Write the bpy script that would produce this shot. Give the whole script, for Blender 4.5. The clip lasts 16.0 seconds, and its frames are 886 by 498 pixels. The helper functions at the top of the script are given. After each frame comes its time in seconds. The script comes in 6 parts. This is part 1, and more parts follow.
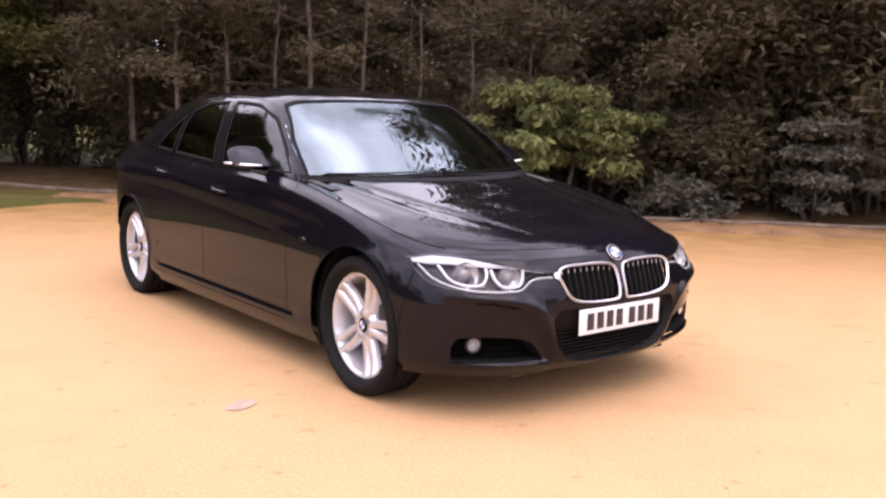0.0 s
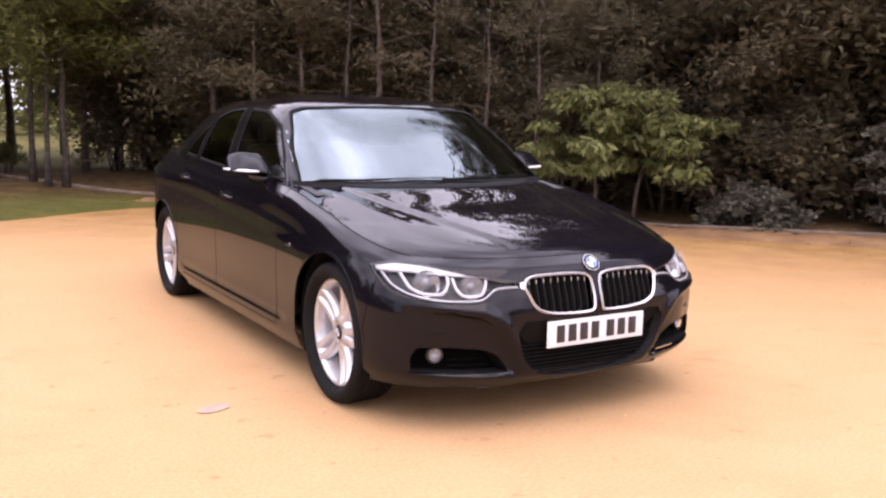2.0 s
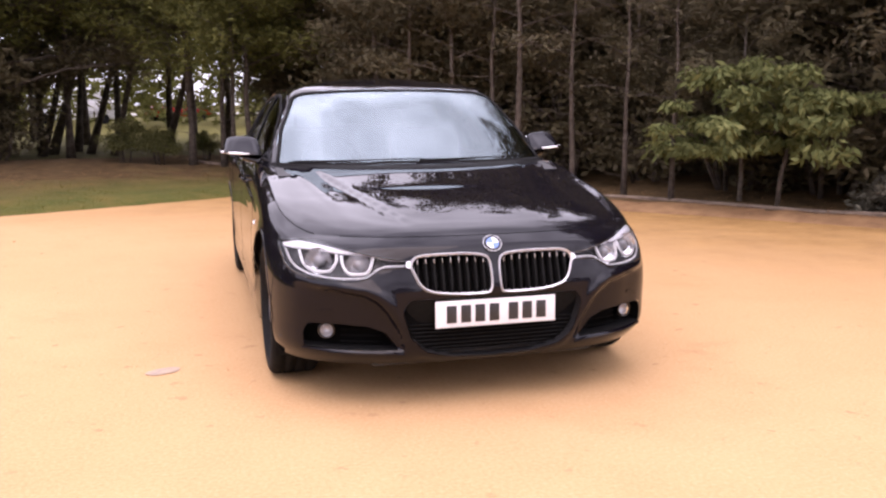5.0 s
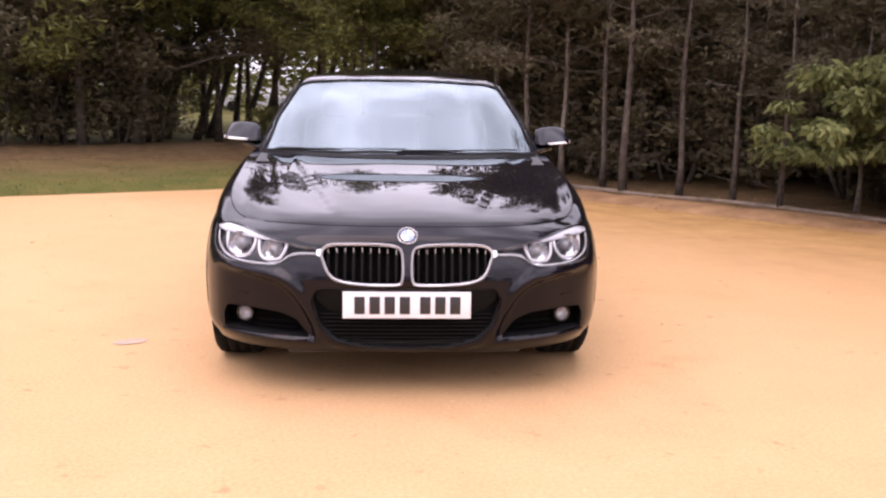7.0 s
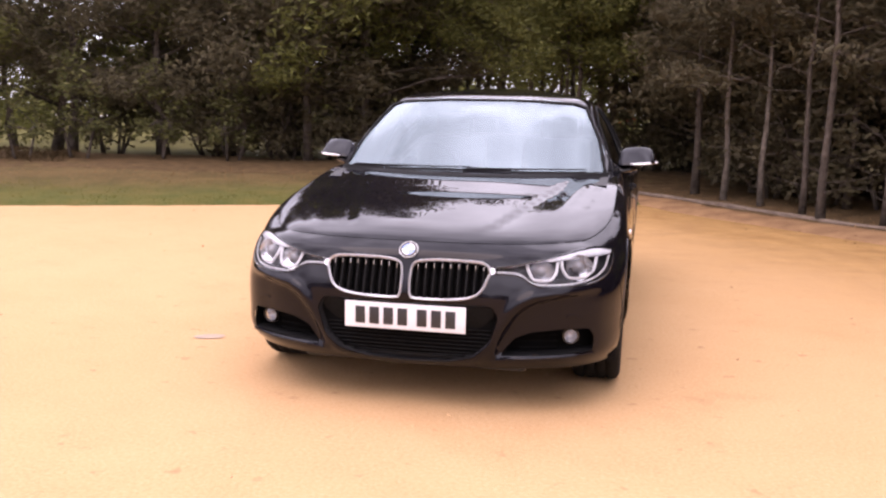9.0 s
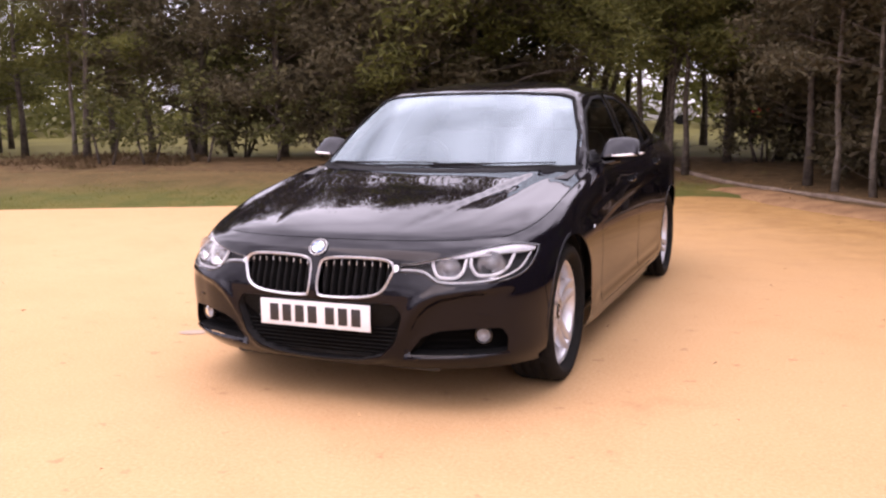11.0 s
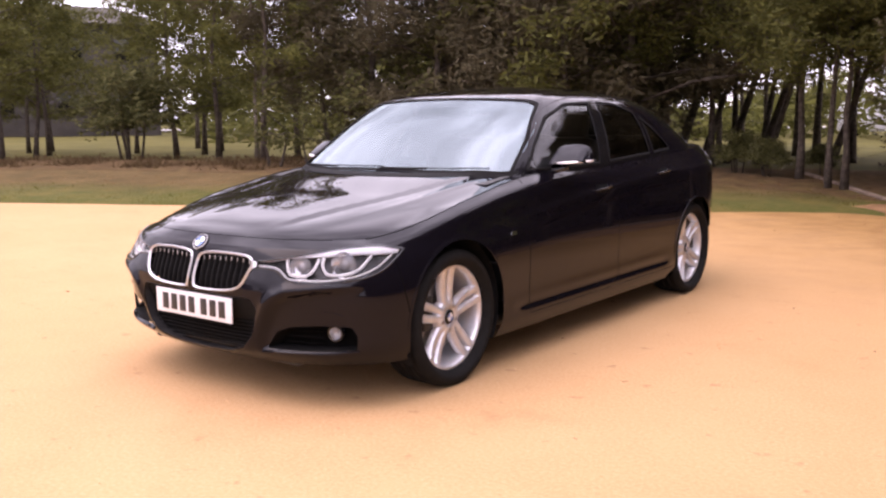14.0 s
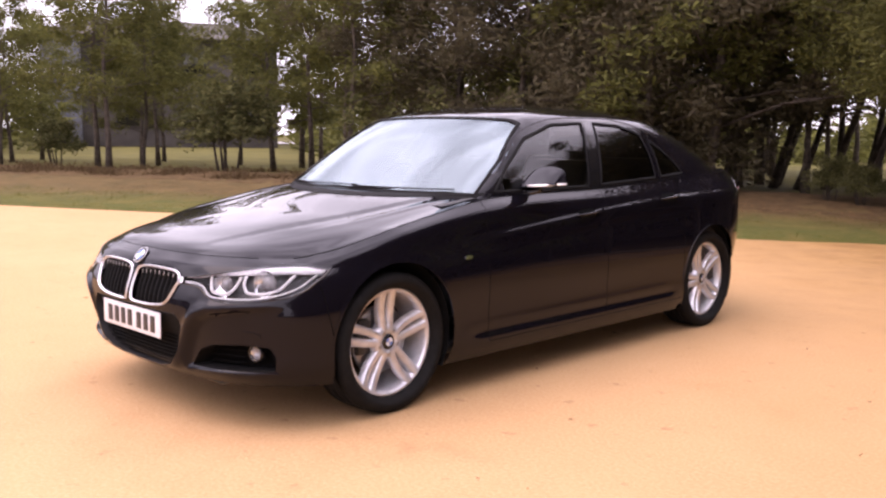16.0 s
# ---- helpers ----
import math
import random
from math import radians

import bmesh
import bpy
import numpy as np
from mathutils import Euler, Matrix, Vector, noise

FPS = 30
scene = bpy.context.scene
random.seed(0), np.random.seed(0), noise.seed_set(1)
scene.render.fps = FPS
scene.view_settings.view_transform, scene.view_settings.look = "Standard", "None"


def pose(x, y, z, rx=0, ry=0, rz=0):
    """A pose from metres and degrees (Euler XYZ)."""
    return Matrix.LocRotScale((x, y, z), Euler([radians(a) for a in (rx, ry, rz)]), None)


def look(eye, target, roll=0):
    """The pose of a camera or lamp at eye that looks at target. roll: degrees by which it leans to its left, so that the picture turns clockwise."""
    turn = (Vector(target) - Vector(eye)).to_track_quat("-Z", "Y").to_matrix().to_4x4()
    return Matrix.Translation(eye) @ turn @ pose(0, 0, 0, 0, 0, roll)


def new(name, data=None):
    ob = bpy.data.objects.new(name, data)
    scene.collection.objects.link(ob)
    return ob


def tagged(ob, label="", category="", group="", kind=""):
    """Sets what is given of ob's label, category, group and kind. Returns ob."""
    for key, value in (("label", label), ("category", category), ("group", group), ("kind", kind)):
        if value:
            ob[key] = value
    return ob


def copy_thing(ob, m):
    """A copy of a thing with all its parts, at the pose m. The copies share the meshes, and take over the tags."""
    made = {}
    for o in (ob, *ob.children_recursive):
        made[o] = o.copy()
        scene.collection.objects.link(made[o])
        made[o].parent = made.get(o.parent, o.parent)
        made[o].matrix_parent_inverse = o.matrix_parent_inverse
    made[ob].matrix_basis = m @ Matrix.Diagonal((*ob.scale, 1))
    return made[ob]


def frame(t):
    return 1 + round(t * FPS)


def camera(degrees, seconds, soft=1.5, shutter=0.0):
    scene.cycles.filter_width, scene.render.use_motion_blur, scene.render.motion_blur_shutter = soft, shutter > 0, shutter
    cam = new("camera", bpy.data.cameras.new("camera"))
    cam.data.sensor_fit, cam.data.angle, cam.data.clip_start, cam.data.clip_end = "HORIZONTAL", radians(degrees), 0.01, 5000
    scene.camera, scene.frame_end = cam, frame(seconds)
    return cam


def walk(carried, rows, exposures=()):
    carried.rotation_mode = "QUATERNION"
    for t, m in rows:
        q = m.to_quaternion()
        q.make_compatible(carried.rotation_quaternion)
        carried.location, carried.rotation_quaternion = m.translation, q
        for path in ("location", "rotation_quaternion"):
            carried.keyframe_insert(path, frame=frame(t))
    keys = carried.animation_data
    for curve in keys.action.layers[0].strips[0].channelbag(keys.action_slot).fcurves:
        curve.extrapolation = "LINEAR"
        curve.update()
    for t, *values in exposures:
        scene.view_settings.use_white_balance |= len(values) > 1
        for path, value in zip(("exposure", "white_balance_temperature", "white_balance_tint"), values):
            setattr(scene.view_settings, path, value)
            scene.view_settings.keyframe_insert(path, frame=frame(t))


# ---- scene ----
cam = camera(52.0, 16.0, soft=2.4)
PATH = [
    (0, (-3.033, -3.384, 1.271), (-1.811, -1.828, 0.978), 1.3),
    (0.5, (-2.944, -3.421, 1.273), (-1.728, -1.865, 0.962), 1.5),
    (1, (-2.798, -3.483, 1.271), (-1.655, -1.866, 0.991), 1.3),
    (1.5, (-2.662, -3.558, 1.28), (-1.564, -1.912, 0.984), 0.8),
    (2, (-2.492, -3.668, 1.276), (-1.471, -1.972, 0.993), 1.0),
    (2.5, (-2.316, -3.738, 1.263), (-1.363, -2.001, 0.987), 0.8),
    (3, (-2.123, -3.84, 1.239), (-1.231, -2.069, 0.982), 1.2),
    (3.5, (-1.902, -3.927, 1.253), (-1.093, -2.119, 0.979), 0.7),
    (4, (-1.659, -4.066, 1.258), (-0.956, -2.217, 0.964), 0.7),
    (6.5, (-0.41, -4.37, 1.266), (-0.143, -2.415, 0.941), -0.1),
    (7, (-0.116, -4.392, 1.247), (0.025, -2.424, 0.917), 1.1),
    (7.5, (0.142, -4.432, 1.257), (0.127, -2.457, 0.938), 0.1),
    (8, (0.44, -4.475, 1.251), (0.29, -2.503, 0.954), 1.2),
    (8.5, (0.691, -4.435, 1.239), (0.43, -2.473, 0.955), 1.1),
    (9, (0.937, -4.381, 1.257), (0.517, -2.448, 0.96), 1.2),
    (11.5, (2.156, -3.869, 1.242), (1.335, -2.07, 0.945), -0.6),
    (12, (2.397, -3.748, 1.237), (1.498, -1.988, 0.933), -0.3),
    (12.5, (2.625, -3.642, 1.234), (1.646, -1.93, 0.899), -0.9),
    (13, (2.847, -3.526, 1.222), (1.807, -1.846, 0.909), -0.1),
    (13.5, (3.073, -3.413, 1.224), (1.938, -1.793, 0.929), -0.8),
    (14, (3.26, -3.301, 1.218), (2.074, -1.715, 0.936), -0.3),
    (14.5, (3.431, -3.123, 1.191), (2.19, -1.58, 0.913), 0.2),
    (15, (3.567, -2.926, 1.204), (2.288, -1.416, 0.916), 0.4),
    (15.5, (3.688, -2.781, 1.2), (2.355, -1.311, 0.947), 0.3),
    (16, (3.763, -2.683, 1.23), (2.38, -1.259, 0.984), 0.8),
]
walk(cam, [(t, look(eye, target, roll)) for t, eye, target, roll in PATH], [(0.0, 0.62, 7100, 38), (8.0, 0.57, 7250, 39.5), (16.0, 0.60, 7400, 42.5)])

# ---- sky and sun ----
world = bpy.data.worlds.new("sky")
scene.world = world
world.use_nodes = True
wn = world.node_tree
bg = wn.nodes["Background"]
sky = wn.nodes.new("ShaderNodeTexSky")
sky.sky_type, sky.sun_disc = "NISHITA", False
SUN_UP, SUN_ROUND = radians(60), radians(200)
sky.sun_elevation, sky.sun_rotation = SUN_UP, SUN_ROUND
tc = wn.nodes.new("ShaderNodeTexCoord")
cl = wn.nodes.new("ShaderNodeTexNoise")
cl.inputs["Scale"].default_value, cl.inputs["Detail"].default_value, cl.inputs["Roughness"].default_value = 1.6, 6, 0.5
wn.links.new(tc.outputs["Generated"], cl.inputs["Vector"])
cr = wn.nodes.new("ShaderNodeValToRGB")
cr.color_ramp.elements[0].position, cr.color_ramp.elements[0].color = 0.30, (0.62, 0.62, 0.62, 1)
cr.color_ramp.elements[1].position, cr.color_ramp.elements[1].color = 0.62, (1, 1, 1, 1)
wn.links.new(cl.outputs["Fac"], cr.inputs["Fac"])
cm = wn.nodes.new("ShaderNodeMix")
cm.data_type = "RGBA"
wn.links.new(cr.outputs["Color"], cm.inputs[0])
wn.links.new(sky.outputs["Color"], cm.inputs[6])
cm.inputs[7].default_value = (16.0, 18.5, 21.2, 1)
# an overcast sky is brighter overhead than at the horizon
sep = wn.nodes.new("ShaderNodeSeparateXYZ")
wn.links.new(tc.outputs["Generated"], sep.inputs[0])
up = wn.nodes.new("ShaderNodeMapRange")
for k, v in ((1, 0.0), (2, 1.0), (3, 0.58), (4, 1.80)):
    up.inputs[k].default_value = v
wn.links.new(sep.outputs["Z"], up.inputs[0])
lit = wn.nodes.new("ShaderNodeMix")
lit.data_type, lit.blend_type = "RGBA", "MULTIPLY"
lit.inputs[0].default_value = 1.0
wn.links.new(cm.outputs[2], lit.inputs[6])
wn.links.new(up.outputs[0], lit.inputs[7])
# heavier and thinner patches of cloud
c2 = wn.nodes.new("ShaderNodeTexNoise")
c2.inputs["Scale"].default_value, c2.inputs["Detail"].default_value, c2.inputs["Roughness"].default_value = 3.2, 5, 0.5
wn.links.new(tc.outputs["Generated"], c2.inputs["Vector"])
patch_of = wn.nodes.new("ShaderNodeMapRange")
for k, v in ((1, 0.36), (2, 0.62), (3, 0.62), (4, 1.18)):
    patch_of.inputs[k].default_value = v
wn.links.new(c2.outputs["Fac"], patch_of.inputs[0])
lit2 = wn.nodes.new("ShaderNodeMix")
lit2.data_type, lit2.blend_type = "RGBA", "MULTIPLY"
lit2.inputs[0].default_value = 1.0
wn.links.new(lit.outputs[2], lit2.inputs[6])
wn.links.new(patch_of.outputs[0], lit2.inputs[7])
wn.links.new(lit2.outputs[2], bg.inputs["Color"])
bg.inputs["Strength"].default_value = 0.108
sun = new("sun", bpy.data.lights.new("sun", "SUN"))
sun.data.energy, sun.data.angle, sun.data.color = 1.0, radians(45), (1.0, 0.95, 0.88)
sun.matrix_world = Matrix.Translation((0, 0, 40)) @ Euler((radians(90) - SUN_UP, 0, math.pi - SUN_ROUND)).to_matrix().to_4x4()

# ---- tools ----
R = random.Random(7)


def curve(*keys):
    """A smooth function through (place, value) keys (monotone cubic)."""
    xs = np.array([k[0] for k in keys], float)
    ys = np.array([k[1] for k in keys], float)
    h = np.diff(xs)
    d = np.diff(ys) / h
    m = np.zeros(len(xs))
    m[0], m[-1] = d[0], d[-1]
    for i in range(1, len(xs) - 1):
        m[i] = 0 if d[i - 1] * d[i] <= 0 else 3 * (h[i - 1] + h[i]) / ((2 * h[i] + h[i - 1]) / d[i - 1] + (h[i] + 2 * h[i - 1]) / d[i])

    def f(x):
        x = np.clip(np.asarray(x, float), xs[0], xs[-1])
        i = np.clip(np.searchsorted(xs, x) - 1, 0, len(xs) - 2)
        t = (x - xs[i]) / h[i]
        return ((1 + 2 * t) * (1 - t) ** 2 * ys[i] + t * (1 - t) ** 2 * h[i] * m[i]
                + t * t * (3 - 2 * t) * ys[i + 1] + t * t * (t - 1) * h[i] * m[i + 1])
    return f


def bm_from(verts, faces):
    bm = bmesh.new()
    vs = [bm.verts.new(v) for v in verts]
    for f in faces:
        try:
            bm.faces.new([vs[i] for i in f])
        except ValueError:
            pass
    return bm


def make(name, bm, mat, smooth=True, sharp=35):
    me = bpy.data.meshes.new(name)
    if smooth:
        for f in bm.faces:
            f.smooth = True
        lim = radians(sharp)
        for e in bm.edges:
            if len(e.link_faces) == 2 and e.calc_face_angle(0) > lim:
                e.smooth = False
    bm.to_mesh(me)
    bm.free()
    if mat:
        me.materials.append(mat)
    return new(name, me)


def part(name, bm, mat, parent, label="", smooth=True, sharp=35):
    ob = make(name, bm, mat, smooth, sharp)
    ob.parent = parent
    if label:
        ob["label"] = label
    return ob


def box(bm, cx, cy, cz, sx, sy, sz, bevel=0.0, m=None):
    mm = Matrix.Translation((cx, cy, cz)) @ (m or Matrix()) @ Matrix.Diagonal((sx, sy, sz, 1))
    vs = bmesh.ops.create_cube(bm, size=1, matrix=mm)["verts"]
    if bevel:
        es = list({e for v in vs for e in v.link_edges})
        bmesh.ops.bevel(bm, geom=es, offset=bevel, segments=2, profile=0.5, affect="EDGES")
    return bm


def tube(bm, pts, radii, n=8, cap=True, flat=1.0):
    """A tapered tube along points."""
    rings = []
    for i, p in enumerate(pts):
        p = Vector(p)
        a = Vector(pts[max(i - 1, 0)])
        b = Vector(pts[min(i + 1, len(pts) - 1)])
        t = (b - a).normalized()
        u = t.orthogonal().normalized() if i == 0 else (u - t * u.dot(t)).normalized()
        w = t.cross(u)
        r = radii[i] if hasattr(radii, "__len__") else radii
        rings.append([bm.verts.new(p + (u * math.cos(k * math.tau / n) + w * math.sin(k * math.tau / n) * flat) * r) for k in range(n)])
    for a, b in zip(rings, rings[1:]):
        for k in range(n):
            bm.faces.new((a[k], a[(k + 1) % n], b[(k + 1) % n], b[k]))
    if cap:
        bm.faces.new(rings[0][::-1])
        bm.faces.new(rings[-1])
    return bm


def lathe(bm, prof, n=64, side=1):
    """Turns (x, r) pairs round the x axis."""
    rings = [[bm.verts.new((side * x, r * math.cos(k * math.tau / n), r * math.sin(k * math.tau / n))) for k in range(n)] for x, r in prof]
    for a, b in zip(rings, rings[1:]):
        for k in range(n):
            q = (a[k], b[k], b[(k + 1) % n], a[(k + 1) % n])
            bm.faces.new(q if side > 0 else q[::-1])
    return bm


def grid_bm(pts, nu, nv, flip=False):
    faces = []
    for i in range(nu - 1):
        for j in range(nv - 1):
            q = (i * nv + j, (i + 1) * nv + j, (i + 1) * nv + j + 1, i * nv + j + 1)
            faces.append(q[::-1] if flip else q)
    return bm_from(pts, faces)


def soft(pts, step=0.02):
    """A smooth open line through points."""
    p = [np.array(q, float) for q in pts]
    p = [2 * p[0] - p[1], *p, 2 * p[-1] - p[-2]]
    out = []
    for i in range(1, len(p) - 2):
        a, b, c, d = p[i - 1:i + 3]
        n = max(2, int(np.linalg.norm(c - b) / step))
        for k in range(n):
            t = k / n
            out.append(tuple(0.5 * (2 * b + (c - a) * t + (2 * a - 5 * b + 4 * c - d) * t * t + (3 * b - a - 3 * c + d) * t ** 3)))
    return out + [tuple(p[-2])]

# ---- materials ----
def nodes_of(name):
    m = bpy.data.materials.new(name)
    m.use_nodes = True
    nt = m.node_tree
    return m, nt, nt.nodes["Principled BSDF"]


def add(nt, kind, **kw):
    n = nt.nodes.new(kind)
    for k, v in kw.items():
        n.inputs[k].default_value = v
    return n


def ramp(nt, fac, stops):
    r = nt.nodes.new("ShaderNodeValToRGB")
    el = r.color_ramp.elements
    el[0].position, el[0].color = stops[0][0], (*stops[0][1], 1)
    el[1].position, el[1].color = stops[-1][0], (*stops[-1][1], 1)
    for p, c in stops[1:-1]:
        e = el.new(p)
        e.color = (*c, 1)
    nt.links.new(fac, r.inputs["Fac"])
    return r.outputs["Color"]


def noise_at(nt, scale, detail=4, rough=0.6, coord="Object"):
    tc = nt.nodes.new("ShaderNodeTexCoord")
    n = add(nt, "ShaderNodeTexNoise", Scale=scale, Detail=detail, Roughness=rough)
    nt.links.new(tc.outputs[coord], n.inputs["Vector"])
    return n.outputs["Fac"]


def mix(nt, fac, a, b, mode="MIX"):
    m = nt.nodes.new("ShaderNodeMix")
    m.data_type, m.blend_type = "RGBA", mode
    for s, v in ((m.inputs[0], fac), (m.inputs[6], a), (m.inputs[7], b)):
        if hasattr(v, "is_linked"):
            nt.links.new(v, s)
        else:
            s.default_value = v if not isinstance(v, tuple) else (*v, 1)
    return m.outputs[2]


def bump(nt, bsdf, height, strength, dist):
    b = add(nt, "ShaderNodeBump", Strength=strength, Distance=dist)
    nt.links.new(height, b.inputs["Height"])
    nt.links.new(b.outputs["Normal"], bsdf.inputs["Normal"])


def simple(name, a, b, scale, rough=0.6, metal=0.0, bump_s=0.0, coat=0.0, detail=4, bump_d=0.01, coord="Object", spec=0.5):
    """Two shades mixed by noise, with relief of the same grain."""
    m, nt, p = nodes_of(name)
    f = noise_at(nt, scale, detail, coord=coord)
    nt.links.new(ramp(nt, f, [(0.32, a), (0.68, b)]), p.inputs["Base Color"])
    p.inputs["Roughness"].default_value = rough
    p.inputs["Metallic"].default_value = metal
    p.inputs["Coat Weight"].default_value = coat
    p.inputs["Specular IOR Level"].default_value = spec
    p.inputs["Coat Roughness"].default_value = 0.02
    if bump_s:
        bump(nt, p, f, bump_s, bump_d)
    return m


def paint_black():
    m, nt, p = nodes_of("black_paint")
    f = noise_at(nt, 900, 2)
    nt.links.new(ramp(nt, f, [(0.3, (0.0030, 0.0026, 0.0042)), (0.7, (0.0052, 0.0045, 0.0068))]), p.inputs["Base Color"])
    p.inputs["Roughness"].default_value = 0.5
    p.inputs["Specular IOR Level"].default_value = 0.0
    p.inputs["Coat Weight"].default_value = 1.0
    p.inputs["Coat IOR"].default_value = 1.32
    d = noise_at(nt, 3.5, 5)
    r = ramp(nt, d, [(0.35, (0.0,) * 3), (0.75, (0.02,) * 3)])
    nt.links.new(r, p.inputs["Coat Roughness"])
    return m


def glass(name, tint, gloss_tint=(1, 1, 1), ior=1.5):
    """A thin pane: tinted and clear, with a mirror's gloss on it."""
    m, nt, p = nodes_of(name)
    f = noise_at(nt, 4, 3)
    t = nt.nodes.new("ShaderNodeBsdfTransparent")
    nt.links.new(ramp(nt, f, [(0.3, tint), (0.7, tuple(c * 0.94 for c in tint))]), t.inputs["Color"])
    g = add(nt, "ShaderNodeBsdfGlossy", Roughness=0.01)
    g.inputs["Color"].default_value = (*gloss_tint, 1)
    fr = add(nt, "ShaderNodeFresnel", IOR=ior)
    mx = nt.nodes.new("ShaderNodeMixShader")
    nt.links.new(fr.outputs[0], mx.inputs[0])
    nt.links.new(t.outputs[0], mx.inputs[1])
    nt.links.new(g.outputs[0], mx.inputs[2])
    nt.links.new(mx.outputs[0], nt.nodes["Material Output"].inputs["Surface"])
    nt.nodes.remove(p)
    return m


def gravel():
    m, nt, p = nodes_of("tan_gravel")
    big = noise_at(nt, 0.22, 5, 0.65)
    mid = noise_at(nt, 2.3, 6, 0.7)
    fine = noise_at(nt, 60, 4, 0.7)
    base = ramp(nt, big, [(0.3, (0.445, 0.258, 0.120)), (0.5, (0.48, 0.290, 0.142)), (0.7, (0.52, 0.325, 0.168))])
    c = mix(nt, ramp(nt, mid, [(0.45, (0, 0, 0)), (0.75, (0.45, 0.45, 0.45))]), base, (0.40, 0.222, 0.104))
    c = mix(nt, 0.38, c, ramp(nt, fine, [(0.3, (0.32, 0.188, 0.090)), (0.5, (0.46, 0.284, 0.150)), (0.72, (0.59, 0.424, 0.276))]))
    spots = noise_at(nt, 9, 3, 0.5)
    c = mix(nt, ramp(nt, spots, [(0.66, (0, 0, 0)), (0.75, (0.6, 0.6, 0.6))]), c, (0.26, 0.145, 0.075))
    warm = noise_at(nt, 0.55, 6, 0.7)
    c = mix(nt, ramp(nt, warm, [(0.54, (0, 0, 0)), (0.80, (0.45, 0.45, 0.45))]), c, (0.44, 0.245, 0.116))
    # scuffed and damp patches
    scuff = noise_at(nt, 1.1, 8, 0.75)
    c = mix(nt, ramp(nt, scuff, [(0.60, (0, 0, 0)), (0.72, (0.45, 0.45, 0.45))]), c, (0.34, 0.195, 0.10))
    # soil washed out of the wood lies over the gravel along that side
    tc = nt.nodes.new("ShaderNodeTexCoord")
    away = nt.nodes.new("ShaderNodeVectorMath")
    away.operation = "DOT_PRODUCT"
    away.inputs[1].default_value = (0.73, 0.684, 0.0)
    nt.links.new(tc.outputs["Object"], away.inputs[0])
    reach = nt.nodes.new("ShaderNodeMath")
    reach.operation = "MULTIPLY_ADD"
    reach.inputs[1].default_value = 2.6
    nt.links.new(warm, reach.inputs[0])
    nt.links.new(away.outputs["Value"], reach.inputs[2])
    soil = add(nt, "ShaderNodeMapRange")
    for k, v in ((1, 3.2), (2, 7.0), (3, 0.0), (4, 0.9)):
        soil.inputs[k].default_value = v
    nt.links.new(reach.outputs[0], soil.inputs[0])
    c = mix(nt, 1.0, c, (0.875, 0.862, 0.832), "MULTIPLY")
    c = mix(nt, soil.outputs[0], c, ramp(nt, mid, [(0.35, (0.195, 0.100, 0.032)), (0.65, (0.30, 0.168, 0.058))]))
    nt.links.new(c, p.inputs["Base Color"])
    p.inputs["Roughness"].default_value = 0.95
    p.inputs["Specular IOR Level"].default_value = 0.15
    s = nt.nodes.new("ShaderNodeMath")
    s.operation = "ADD"
    nt.links.new(fine, s.inputs[0])
    nt.links.new(mid, s.inputs[1])
    bump(nt, p, s.outputs[0], 0.28, 0.02)
    return m


def verge():
    """Short grass, green by the gravel and brown with litter towards the trees."""
    m, nt, p = nodes_of("verge_grass")
    fine, mid, big = noise_at(nt, 14, 8, 0.7), noise_at(nt, 1.6, 7, 0.65), noise_at(nt, 0.45, 4, 0.6)
    green = ramp(nt, mid, [(0.35, (0.050, 0.060, 0.014)), (0.5, (0.068, 0.070, 0.017)), (0.68, (0.100, 0.082, 0.022))])
    brown = ramp(nt, mid, [(0.35, (0.064, 0.044, 0.018)), (0.65, (0.112, 0.074, 0.032))])
    tc = nt.nodes.new("ShaderNodeTexCoord")
    away = nt.nodes.new("ShaderNodeVectorMath")
    away.operation = "DOT_PRODUCT"
    away.inputs[1].default_value = (-0.443, 0.896, 0.0)
    nt.links.new(tc.outputs["Object"], away.inputs[0])
    reach = nt.nodes.new("ShaderNodeMath")
    reach.operation = "MULTIPLY_ADD"
    reach.inputs[1].default_value = 3.0
    nt.links.new(big, reach.inputs[0])
    nt.links.new(away.outputs["Value"], reach.inputs[2])
    back = add(nt, "ShaderNodeMapRange")
    for k, v in ((1, 10.3), (2, 12.2), (3, 0.05), (4, 0.95)):
        back.inputs[k].default_value = v
    nt.links.new(reach.outputs[0], back.inputs[0])
    c = mix(nt, back.outputs[0], green, brown)
    c = mix(nt, ramp(nt, fine, [(0.45, (0, 0, 0)), (0.8, (0.5,) * 3)]), c, (0.14, 0.098, 0.035))
    nt.links.new(c, p.inputs["Base Color"])
    p.inputs["Roughness"].default_value = 0.95
    p.inputs["Specular IOR Level"].default_value = 0.1
    bump(nt, p, fine, 0.6, 0.04)
    return m


